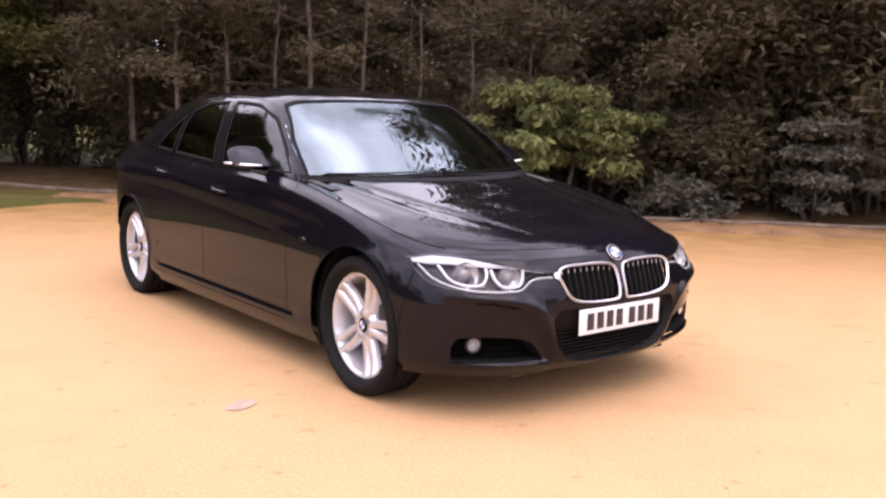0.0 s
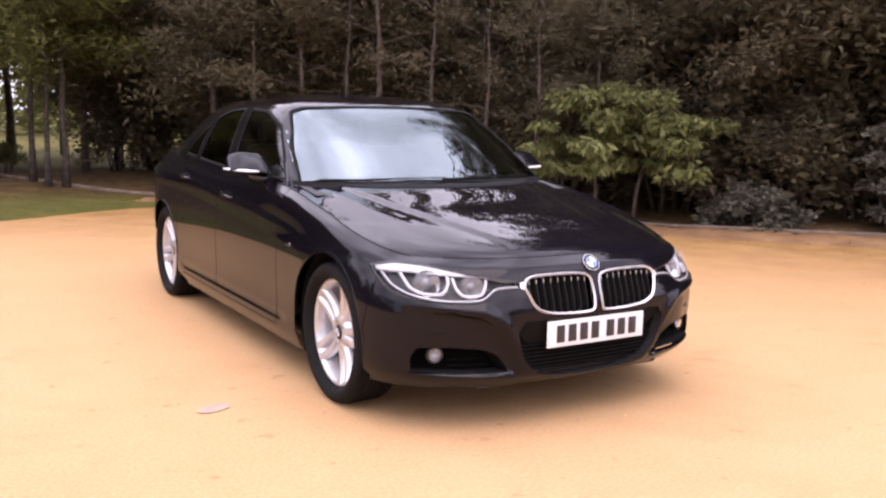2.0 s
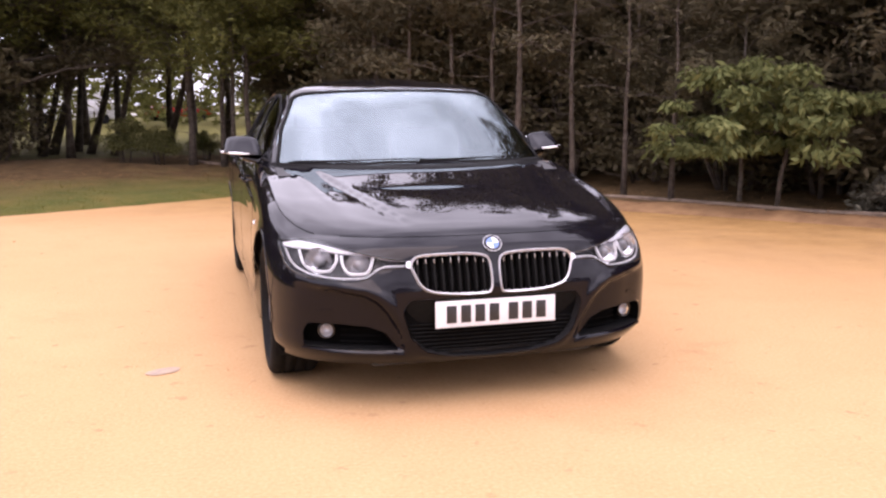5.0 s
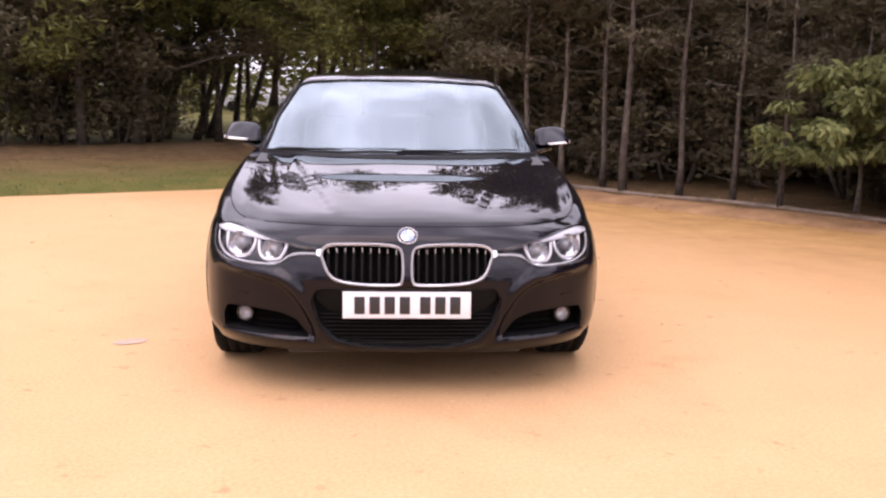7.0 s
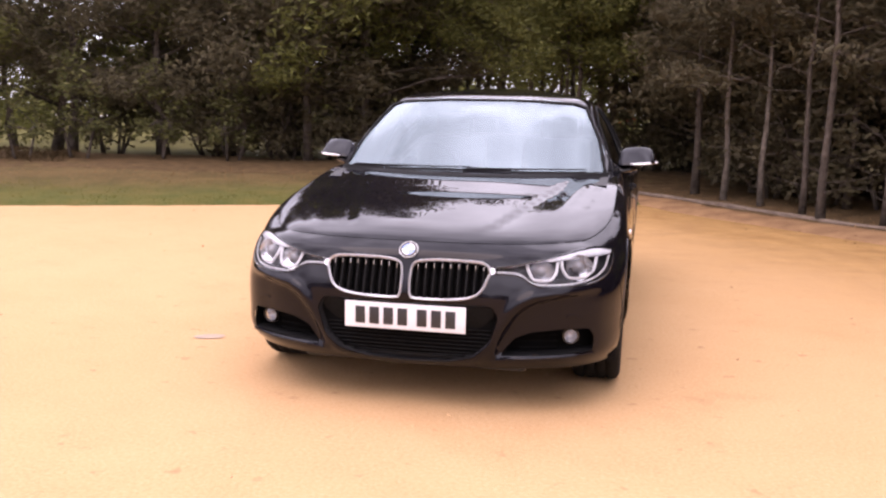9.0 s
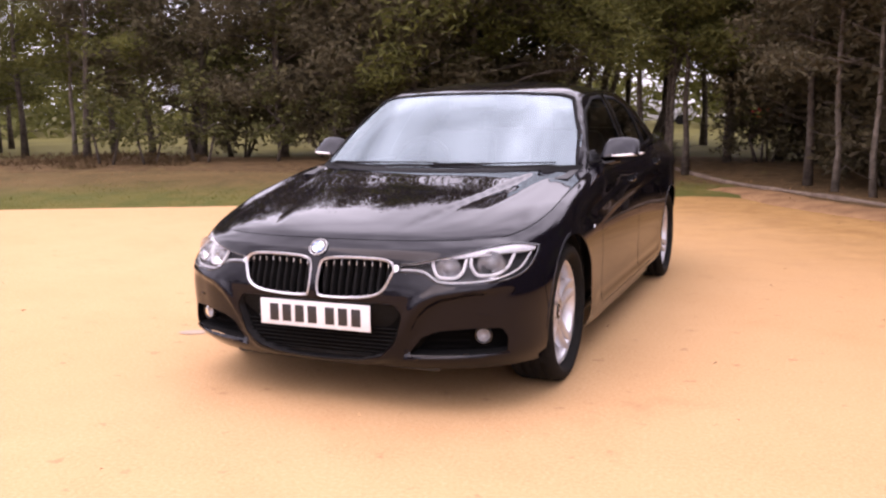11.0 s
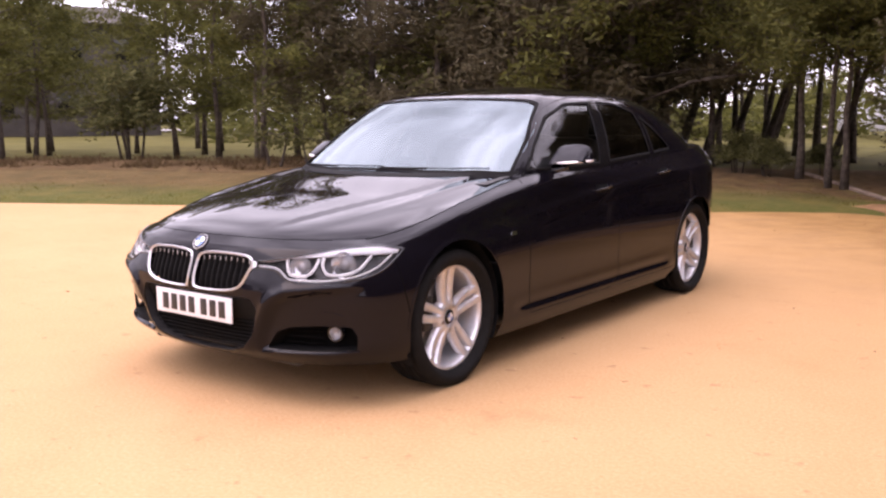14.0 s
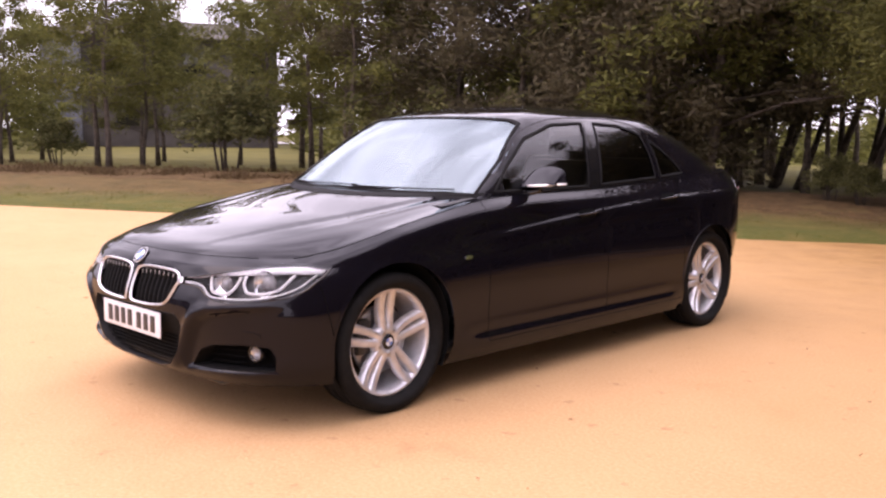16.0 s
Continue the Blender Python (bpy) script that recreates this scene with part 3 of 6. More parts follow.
# ---- the kinds of tree, each built once and then copied ----
KINDS = {
    "pine": make_tree(11, 6.4, 0.062, 0.30, 1.5, 10000, 0.062, M["leaf_dark"], M["bark"], "tall slim woodland tree with a bare brown trunk", limbs=20, clump=0.45, twigs=8),
    "bare": make_tree(19, 5.6, 0.060, 0.42, 1.2, 1000, 0.062, M["leaf_dark"], M["bark"], "slim woodland tree with a straight bare trunk", limbs=14, clump=0.4, twigs=7),
    "pale": make_tree(12, 5.6, 0.05, 0.34, 1.3, 7500, 0.062, M["leaf_dark"], M["bark_pale"], "slim woodland tree with a pale crooked trunk", limbs=16, clump=0.42, twigs=5),
    "dense": make_tree(13, 6.0, 0.10, 0.10, 2.0, 15000, 0.066, M["leaf_dark"], M["bark"], "broad dark-leaved tree with branches near the ground", limbs=30, clump=0.55),
    "thin": make_tree(14, 6.2, 0.075, 0.28, 1.5, 7000, 0.070, M["leaf_olive"], M["bark"], "thin-crowned olive-green tree on the verge", limbs=16, clump=0.48, twigs=10),
    "olive": make_tree(15, 5.6, 0.075, 0.18, 1.7, 9500, 0.072, M["leaf_olive"], M["bark"], "olive-leaved tree with a full crown", limbs=20, clump=0.5),
    "leaning": make_tree(16, 7.2, 0.08, 0.35, 1.8, 10500, 0.080, M["leaf_dark"], M["bark"], "leaning tree with a bare dark trunk", lean=1.1, limbs=18, clump=0.6, twigs=4),
    "high": make_tree(18, 8.2, 0.09, 0.38, 2.0, 10800, 0.085, M["leaf_olive"], M["bark"], "olive-leaved tree with a high crown", limbs=24, clump=0.65, twigs=6),
    "back": make_tree(17, 7.0, 0.11, 0.08, 2.4, 8500, 0.14, M["leaf_dark"], M["bark"], "dark tree deep in the wood", limbs=30, clump=0.75),
    "tall": make_tree(27, 9.5, 0.12, 0.07, 2.5, 30000, 0.075, M["leaf_dark"], M["bark"], "tall dark-leaved tree at the edge of the wood", limbs=44, clump=0.7),
    "under": make_bush(21, 1.15, 0.10, 2.2, 5, 3200, 0.075, M["leaf_dark"], M["bark"], "dark leafy undergrowth bush", clump=0.42),
    "multi": make_bush(22, 1.2, 0.75, 1.75, 6, 5000, 0.070, M["leaf_sapling"], M["bark"], "low many-stemmed bush with a flat-bottomed crown", clump=0.33),
    "sapling": make_bush(23, 0.50, 0.45, 1.75, 3, 620, 0.070, M["leaf_sapling"], M["bark"], "yellow-green sapling at the edge of the verge", clump=0.24, clumps=20),
    "grey": make_bush(24, 0.62, 0.12, 1.35, 3, 4200, 0.062, M["leaf_grey"], M["bark"], "grey-green bush behind the edging", clump=0.22, layers=4),
    "greylow": make_bush(25, 0.70, 0.02, 0.58, 4, 4000, 0.060, M["leaf_grey"], M["bark"], "low grey-green bush behind the edging", clump=0.22),
}
DONE = set()
GROUPS = {"pine": "trunks along the edging", "bare": "trunks along the edging", "pale": "trunks along the edging", "dense": "broad trees of the wood", "back": "trees deep in the wood", "tall": "tall trees by the road", "under": "undergrowth of the wood",
          "sapling": "saplings on the verge", "multi": "low bushes in the open wood", "grey": "grey bushes on the edging", "greylow": "grey bushes on the edging"}


HEIGHT = {"pine": 6.4, "bare": 5.6, "pale": 5.6, "dense": 6.0, "back": 7.0, "high": 8.2, "leaning": 7.2, "tall": 9.5}
# how high the tree tops stand over the drive, in degrees by the compass: lowest in the wood's middle, highest towards the road
SKYLINE = curve((-90, 21), (-50, 20), (-38, 19), (-28, 22.5), (-18, 25.5), (-11, 22), (-5, 23), (0, 26), (5, 28), (14, 29), (24, 29), (30, 22), (37, 20.5), (48, 18.5), (51, 26), (55, 42), (63, 48), (72, 50), (100, 50))


def plant(kind, x, y, turn=None, size=None, z=0.0):
    s = size or R.uniform(0.88, 1.15)
    if kind in ("dense", "back") and x > 5 and y > -6 and math.atan2(x, y) > radians(52):
        kind = "tall"
    if kind in HEIGHT and y > -10:
        top = 0.6 + math.hypot(x, y) * math.tan(radians(float(SKYLINE(math.degrees(math.atan2(x, y))))))
        most = top / HEIGHT[kind]
        if kind in ("high", "leaning") and -14 < math.degrees(math.atan2(x, y)) < 4 and size is None:
            s = min(1.25, most * R.uniform(0.86, 1.0))
        elif kind == "tall":
            s = min(1.15, most * R.uniform(0.8, 1.0))
        s = min(s, most * (0.97 if size else R.uniform(0.85, 1.02)))
    m = pose(x, y, land(x, y) + z, 0, 0, R.uniform(0, 360) if turn is None else turn)
    t = KINDS[kind]
    if kind in DONE:
        t = copy_thing(t, m)
    else:
        t.matrix_basis = m
        DONE.add(kind)
    t.scale = (s, s, s)
    tagged(t, group=GROUPS.get(kind, "trees across the verge"))
    return t


# first row behind the edging: trunks that can be told apart
for kind, x, y, size in (("bare", 4.20, 6.42, 1.0), ("bare", 3.72, 7.00, 0.92), ("bare", 3.08, 7.35, 0.95), ("bare", 2.98, 8.05, 0.7), ("pale", 2.55, 8.75, 0.85), ("bare", 4.45, 5.65, 0.62),
                         ("pale", 2.1, 9.4, 0.9), ("pine", 1.75, 10.3, 0.95), ("pale", 5.2, 5.35, 0.9), ("pine", 7.5, 4.5, 1.2), ("pine", 8.9, 3.3, 1.15), ("pine", 9.3, 5.6, 1.2), ("pine", 10.0, 1.9, 0.9), ("pale", 10.2, 0.4, 1.0), ("pine", 11.5, -0.8, 1.0)):
    plant(kind, x, y, size=size)
# the wood behind it
kp = polyline_at([(0.3, 13.2), (1.85, 8.9), (3.1, 7.3), (4.2, 6.0), (5.0, 4.9), (5.9, 3.75), (6.9, 2.6), (8.2, 1.35), (12.5, -2.4), (20, -9)], 400)
dv = np.gradient(kp, axis=0)
dv /= np.linalg.norm(dv, axis=1)[:, None]
for row, (off, step, kinds) in enumerate(((1.6, 20, ("pine", "pale", "dense")), (2.9, 18, ("dense", "pine", "dense")), (4.6, 18, ("dense", "back", "pine")), (6.8, 20, ("back",)))):
    for i in range(row * 5 + 3, 400, step):
        o = off + R.uniform(-0.45, 0.45)
        x, y = kp[i] + np.array((-dv[i, 1], dv[i, 0])) * o + np.array((R.uniform(-0.3, 0.3), R.uniform(-0.3, 0.3)))
        plant(R.choice(kinds), x, y)
for row, (off, step) in enumerate(((1.5, 17), (2.8, 16), (4.4, 18))):
    for i in range(row * 7, 400, step):
        o = off + R.uniform(-0.3, 0.3)
        x, y = kp[i] + np.array((-dv[i, 1], dv[i, 0])) * o
        plant("under", x, y, size=R.uniform(0.7, 1.2))
# dark clumps across the verge, and the thin stretch between them and the wood
for x, y in ((-6.2, 13.2), (-7.6, 13.6), (-8.6, 12.6), (-10.6, 12.4), (-5.4, 14.6), (-9.6, 14.2), (-4.6, 12.9), (-5.4, 12.3), (-11.8, 13.6)):
    plant("olive" if int(x * 10) % 3 == 0 else "dense", x, y, size=R.uniform(1.05, 1.3))
for x, y in ((-6.6, 14.2), (-8.3, 14.0), (-10.2, 13.2), (-7.2, 12.6), (-5.0, 12.9), (-6.0, 12.5), (-4.6, 13.8)):
    plant("under", x, y)
for x, y in ((-7.0, 15.6), (-5.7, 16.4), (-8.8, 15.9), (-4.9, 14.4)):
    plant("dense", x, y, size=R.uniform(1.2, 1.4))
for x, y, turn in ((-4.9, 16.5, 60), (-4.1, 15.9, 35), (-3.3, 17.2, 20), (-2.7, 15.8, 40), (-5.6, 18.2, 30), (-4.1, 17.4, 25), (-1.7, 16.9, 10), (-3.7, 18.6, 80)):
    plant("leaning", x, y, turn)
for x, y in ((-3.4, 14.6), (-1.6, 18.4), (-2.9, 20.5), (-0.2, 19.6), (-4.6, 19.4), (-6.0, 18.2)):
    plant("high", x, y)
for i in range(8):
    plant("high", -14.5 + i * 2.2 + R.uniform(-0.4, 0.4), 22.5 + R.uniform(-1.5, 3.0) - 0.25 * i * 0.5, size=R.uniform(0.8, 1.0))
for x, y, size in ((-1.14, 12.7, 0.72), (-0.6, 12.4, 0.6), (-0.45, 11.8, 0.55), (-0.2, 11.75, 0.62), (0.34, 13.2, 0.7)):
    plant("high", x, y, size=size)
plant("multi", -2.3, 13.0, 0, 0.42)
plant("multi", -1.7, 12.8, 70, 0.36)
plant("multi", -0.9, 13.3, 200, 0.30)
for x, y, size in ((1.2, 14.8, 0.85), (2.0, 15.8, 0.85)):
    plant("dense", x, y, size=size)
plant("under", 0.95, 13.4, size=0.8)
plant("back", 2.6, 16.5)
for x, y in ((-7.0, 27.0), (-9.2, 25.5), (-5.6, 25.0), (-11.2, 27.5)):
    plant("high", x, y, size=0.95)
# open row across the verge, with the field behind it
for kind, x, y, size in (("thin", -11.9, 10.4, 0.95), ("pale", -13.0, 11.2, 1.0), ("thin", -15.2, 11.9, 1.0), ("olive", -17.3, 12.2, 1.0), ("thin", -18.9, 8.2, 1.05), ("thin", -20.4, 8.6, 1.0), ("olive", -20.0, 9.7, 0.86), ("thin", -22.8, 11.7, 0.92), ("thin", -24.4, 18.5, 1.1), ("thin", -20.9, 16.7, 1.0),
                         ("olive", -18.4, 14.0, 1.0), ("olive", -23.6, 7.2, 0.86), ("thin", -26.0, 6.4, 1.0), ("thin", -28.2, 4.2, 1.1), ("olive", -27.5, 9.0, 0.88), ("thin", -31.0, 3.0, 1.1), ("thin", -25.6, 12.6, 0.86), ("olive", -29.5, 7.6, 0.88), ("thin", -13.9, 13.4, 1.0), ("olive", -12.4, 13.0, 1.0), ("thin", -22.0, 14.2, 0.86), ("olive", -26.6, 14.0, 0.88), ("olive", -30.0, 11.0, 0.92)):
    plant(kind, x, y, size=size)
plant("multi", -16.0, 9.9, 40, 1.2)
plant("multi", -21.6, 8.0, 130, 0.7)
plant("multi", -25.0, 5.4, 220, 0.9)
for x, y, size in ((-6.6, 11.5, 0.9), (-7.9, 11.2, 1.0), (-9.1, 10.4, 1.05), (-9.9, 9.9, 0.85), (-10.7, 9.6, 1.0)):
    plant("sapling", x, y, size=size)
# the trees that close the drive on its other sides, as the paint mirrors them
for i in range(17):
    plant("back", -26 + i * 3.0 + R.uniform(-0.8, 0.8), -17.0 - 2.0 * math.sin(i * 0.8) + 0.22 * max(0, 9 - i), size=R.uniform(0.40, 0.58))
# bushes on the edging
plant("grey", 7.55, 2.6, 20, 1.0)
plant("greylow", 6.40, 3.85, 0, 0.85)
bright = make_bush(31, 1.30, 0.72, 1.80, 1, 8200, 0.058, M["leaf_bright"], M["bark"], "bright yellow-green drooping shrub over the edging", clump=0.27, droop=0.9, layers=4, squash=0.75, stretch=2.0, clumps=58)
bright.matrix_basis = pose(5.12, 4.72, land(5.12, 4.72) - 0.05, 0, 0, -53)


# ---- far away, beyond the field ----
def far_woods():
    rng = np.random.default_rng(41)
    cs, ss = [], []
    for i in range(900):
        a = rng.uniform(radians(62), radians(178))
        d = rng.uniform(38, 70)
        h = rng.uniform(0.3, 4.6) * (0.6 + 0.4 * math.sin(a * 9))
        h *= 1.6 if a < radians(122) else 1.2
        if radians(143) < a < radians(159):          # an open view to the house
            continue
        cs.append((d * math.cos(a), d * math.sin(a), h))
        ss.append(rng.uniform(0.9, 2.0))
    v, f = leaves(rng, cs, np.array(ss), 42000, 0.36, 0.1, 0.8)
    tagged(new("far_woods", mesh_np("far_woods", v, f, M["leaf_olive"])), "far line of trees beyond the field", "woods", kind="stuff")


far_woods()


def far_house():
    h = new("house")
    h.matrix_basis = pose(-60.6, 33.0, 0.15, 0, 0, 61)
    h.scale = (1.6, 1.6, 1.5)
    part("wall", box(bmesh.new(), 0.6, 0, 2.6, 8.6, 6, 5.2, 0.02), M["brown_wall"], h, "brown plastered wall")
    part("bay", box(bmesh.new(), -4.35, -0.5, 2.6, 1.6, 6, 5.2, 0.02), M["slate"], h, "dark slate-blue wing")
    part("fascia", box(bmesh.new(), -4.35, -3.55, 3.45, 1.7, 0.16, 0.30, 0.02), M["wall_pale"], h)
    part("eave", box(bmesh.new(), -0.2, -3.35, 5.25, 2.6, 0.2, 0.14, 0.02), M["wall_pale"], h)
    bm = bm_from([(-5.3, -3.7, 5.15), (5.2, -3.7, 5.15), (5.2, 3.4, 5.15), (-5.3, 3.4, 5.15), (-3.2, 0, 6.3), (3.2, 0, 6.3)], [(0, 1, 5, 4), (2, 3, 4, 5), (1, 2, 5), (3, 0, 4), (3, 2, 1, 0)])
    part("roof", bm, M["brown_wall"], h, smooth=False)
    for x in (-1.6, 1.2, 3.6):
        for z in (1.5, 4.0):
            w = part("window", box(bmesh.new(), x, -3.02, z, 1.2, 0.1, 1.1, 0.01), M["brown_wall"], h)
            part("pane", box(bmesh.new(), x, -3.06, z, 1.06, 0.06, 0.96, 0.01), M["gloss"], w)
    tagged(h, "brown two-storey house half hidden by trees", "house")


far_house()


def far_vehicle(name, x, y, turn, mat, length, height, label):
    v = new(name)
    v.matrix_basis = pose(x, y, 0.16, 0, 0, turn)
    bm = bmesh.new()
    box(bm, 0, 0, 0.30 + height * 0.24, length, 1.7, height * 0.48, 0.12)
    part("body", bm, mat, v)
    bm = bmesh.new()
    box(bm, 0.1 * length, 0, height * 0.74, length * 0.62, 1.5, height * 0.42, 0.14)
    part("cabin", bm, M["tint"] if height < 1.7 else mat, v)
    for a in (-0.32, 0.32):
        for b in (-0.8, 0.8):
            bm = bmesh.new()
            bmesh.ops.create_cone(bm, cap_ends=True, segments=20, radius1=0.32, radius2=0.32, depth=0.2, matrix=Matrix.Translation((a * length, b, 0.32)) @ Matrix.Rotation(radians(90), 4, "X"))
            part("wheel", bm, M["rubber"], v)
    tagged(v, label, "vehicle")


far_vehicle("hatchback", -1.8, 60.0, 20, M["red_lens"], 4.2, 1.45, "small red car on the road beyond the field")
far_vehicle("van", -7.5, 52.0, 10, M["white_gloss"], 4.8, 2.2, "white van on the road beyond the field")

# ---- the car: nose towards -y, front axle at y = 0, rear axle at y = 2.81 ----
WB, AXLE, ARCH = 2.81, 0.318, 0.350
# rows of the lower body from the sill up to the shoulder edge: height and half width along y, then nose and tail
ROWS_Z = [
    curve((-0.8, 0.185), (-0.4, 0.19), (0.4, 0.165), (2.4, 0.165), (3.2, 0.20), (3.9, 0.24)),
    curve((-0.8, 0.235), (-0.4, 0.25), (0.4, 0.235), (2.4, 0.235), (3.2, 0.27), (3.9, 0.31)),
    curve((-0.8, 0.36), (0.4, 0.37), (2.4, 0.38), (3.9, 0.42)),
    curve((-0.8, 0.505), (0.0, 0.52), (2.4, 0.53), (3.9, 0.56)),
    curve((-0.8, 0.61), (0.0, 0.635), (1.0, 0.665), (2.4, 0.71), (3.9, 0.73)),
    curve((-0.8, 0.682), (-0.45, 0.672), (-0.2, 0.685), (0.1, 0.705), (0.45, 0.73), (1.3, 0.805), (2.3, 0.868), (3.2, 0.89), (3.9, 0.90)),
    curve((-0.8, 0.70), (-0.45, 0.694), (-0.25, 0.725), (0.1, 0.801), (0.45, 0.852), (0.8, 0.882), (1.5, 0.890), (2.5, 0.930), (3.2, 0.957), (3.9, 0.975)),
    curve((-0.8, 0.722), (-0.45, 0.714), (-0.3, 0.738), (-0.15, 0.776), (0.1, 0.835), (0.80, 0.936), (1.5, 0.944), (2.5, 0.985), (3.2, 1.018), (3.9, 1.035)),
]
ROWS_W = [
    curve((0.1, 0.862), (0.6, 0.868), (1.2, 0.868), (2.3, 0.868), (2.85, 0.815)),
    curve((0.1, 0.886), (0.55, 0.897), (1.2, 0.897), (2.3, 0.897), (2.85, 0.862)),
    curve((0.1, 0.893), (0.6, 0.890), (1.2, 0.889), (2.2, 0.890), (2.85, 0.890)),
    curve((0.1, 0.898), (1.2, 0.893), (2.85, 0.898)),
    curve((0.1, 0.890), (0.7, 0.888), (1.2, 0.887), (2.2, 0.889), (2.85, 0.893)),
    curve((0.1, 0.876), (0.7, 0.874), (1.2, 0.872), (2.0, 0.874), (2.85, 0.876)),
    curve((0.1, 0.864), (0.6, 0.864), (1.2, 0.853), (2.0, 0.853), (2.85, 0.846)),
    curve((0.1, 0.815), (0.85, 0.815), (1.5, 0.815), (2.5, 0.81), (2.85, 0.795)),
]
ROWS_NOSE = [-0.690, -0.752, -0.778, -0.800, -0.770, -0.742, -0.722, -0.694]
ROWS_TAIL = [3.58, 3.65, 3.74, 3.80, 3.83, 3.815, 3.79, 3.75]
REAR_N = [2.0, 2.0, 2.1, 2.2, 2.25, 2.25, 2.25, 2.2]
ROWS_N = [2.9, 3.0, 3.0, 3.0, 2.9, 2.75, 2.65, 2.6]
FRONT_Y, REAR_Y = 0.1, 2.85
ROWS_START = [-0.08, -0.08, -0.06, 0.0, 0.07, 0.1, 0.1, 0.1]      # where the nose's rounding begins


def row_points(r, ss_front, ys, ss_rear):
    """One row from the nose's middle round the flank to the tail's middle."""
    n, out = ROWS_N[r], []
    w = float(ROWS_W[r](FRONT_Y))
    for a in ss_front:
        y = ROWS_START[r] - (ROWS_START[r] - ROWS_NOSE[r]) * math.cos(a) ** (2 / n)
        out.append([w * math.sin(a) ** (2 / n), y])
    for y in ys:
        out.append([float(ROWS_W[r](y)), y + (ROWS_START[r] - FRONT_Y) * max(0, 1 - (y - FRONT_Y) / 0.45) ** 2])
    w = float(ROWS_W[r](REAR_Y))
    for a in ss_rear:
        out.append([w * math.cos(a) ** (2 / REAR_N[r]), REAR_Y + (ROWS_TAIL[r] - REAR_Y) * math.sin(a) ** (2 / REAR_N[r])])
    res = []
    for x, y in out:
        z = float(ROWS_Z[r](y))
        if 1 < r < 6:                      # swelling over the wheels
            x += 0.012 * (math.exp(-((y - 0.0) / 0.42) ** 2) + 1.3 * math.exp(-((y - WB) / 0.45) ** 2)) * min(1, x / 0.6)
        res.append((x, y, z))
    return res


def spread(n):
    """Angles of a quarter turn, closer together at both ends, so that the steps along the outline are even."""
    t = np.linspace(0, 1, n)
    return (np.pi / 2) * (t ** 1.25 * (1 - t) + (1 - (1 - t) ** 1.25) * t)


SS_F = spread(127)
YS = np.linspace(FRONT_Y, REAR_Y, 150)[1:-1]
SS_R = spread(44)


def spline_rows(rows, per):
    """A smooth surface through the rows, column by column, with tangents fitted to the rows' spacing."""
    rows = [np.array(r) for r in rows]
    gap = [float(np.linalg.norm(b - a, axis=1).mean()) for a, b in zip(rows, rows[1:])]
    slope = [(b - a) / g for a, b, g in zip(rows, rows[1:], gap)]
    tan = [slope[0]] + [(slope[i - 1] * gap[i] + slope[i] * gap[i - 1]) / (gap[i - 1] + gap[i]) for i in range(1, len(slope))] + [slope[-1]]
    out = []
    for i, g in enumerate(gap):
        for k in range(per):
            t = k / per
            out.append(rows[i] * (1 + 2 * t) * (1 - t) ** 2 + tan[i] * g * t * (1 - t) ** 2 + rows[i + 1] * t * t * (3 - 2 * t) + tan[i + 1] * g * t * t * (t - 1))
    out.append(rows[-1])
    return out


BELT = np.array(spline_rows([row_points(r, SS_F, YS, SS_R) for r in range(len(ROWS_Z))], 14))      # rows x columns x 3
# bumper: a raised strut from the lamp down to the lip, and a hollow panel outside it
STRUT = np.array([(0.83, 0.555), (0.774, 0.548), (0.70, 0.540), (0.635, 0.535), (0.53, 0.520), (0.478, 0.492), (0.437, 0.452), (0.392, 0.380), (0.355, 0.312), (0.30, 0.245), (0.20, 0.207), (0.0, 0.196)])
HOLLOW = [(0.80, 0.530), (0.774, 0.530), (0.70, 0.522), (0.635, 0.515), (0.54, 0.497), (0.488, 0.468), (0.452, 0.430), (0.412, 0.366), (0.385, 0.312), (0.372, 0.256), (0.44, 0.248), (0.586, 0.252), (0.683, 0.258), (0.774, 0.262), (0.795, 0.30), (0.805, 0.40), (0.806, 0.48)]


def line_dist(line, x, z):
    a, v = line[:-1], np.diff(line, axis=0)
    t = np.clip(((x - a[:, 0]) * v[:, 0] + (z - a[:, 1]) * v[:, 1]) / (v ** 2).sum(1), 0, 1)
    q = a + v * t[:, None]
    return float(np.hypot(x - q[:, 0], z - q[:, 1]).min())


def shape_belt():
    ring = np.array(HOLLOW + HOLLOW[:1])
    for row in BELT:
        for p in row:
            x, y, z = p
            if y < -0.25 and z < 0.60:
                d = line_dist(ring, x, z) * (1 if inside(HOLLOW, x, z) else -1)
                k = ease((d + 0.010) / 0.026) * 0.024 * ease((0.81 - x) / 0.16)
                p[1] += k
                p[0] -= k * 0.4 * ease((x - 0.6) / 0.2)
                p[1] -= 0.016 * math.exp(-(line_dist(STRUT, x, z) / 0.024) ** 2) * ease((0.83 - x) / 0.10)
            elif 0.3 < y < 3.75 and x > 0.6:
                # the pressed line along the doors
                zc = float(ROWS_Z[5](y)) + 0.004
                fade = ease((y - 0.3) / 0.5) * ease((3.75 - y) / 0.3)
                p[0] += fade * 0.009 * (max(0, 1 - (zc - z) / 0.09) if z < zc else max(0, 1 - (z - zc) / 0.020))
                # and the hollow above the sill
                p[0] -= 0.008 * ease((y - 0.42) / 0.15) * ease((2.42 - y) / 0.15) * math.exp(-((z - 0.292) / 0.024) ** 2)
EDGE = BELT[-1]



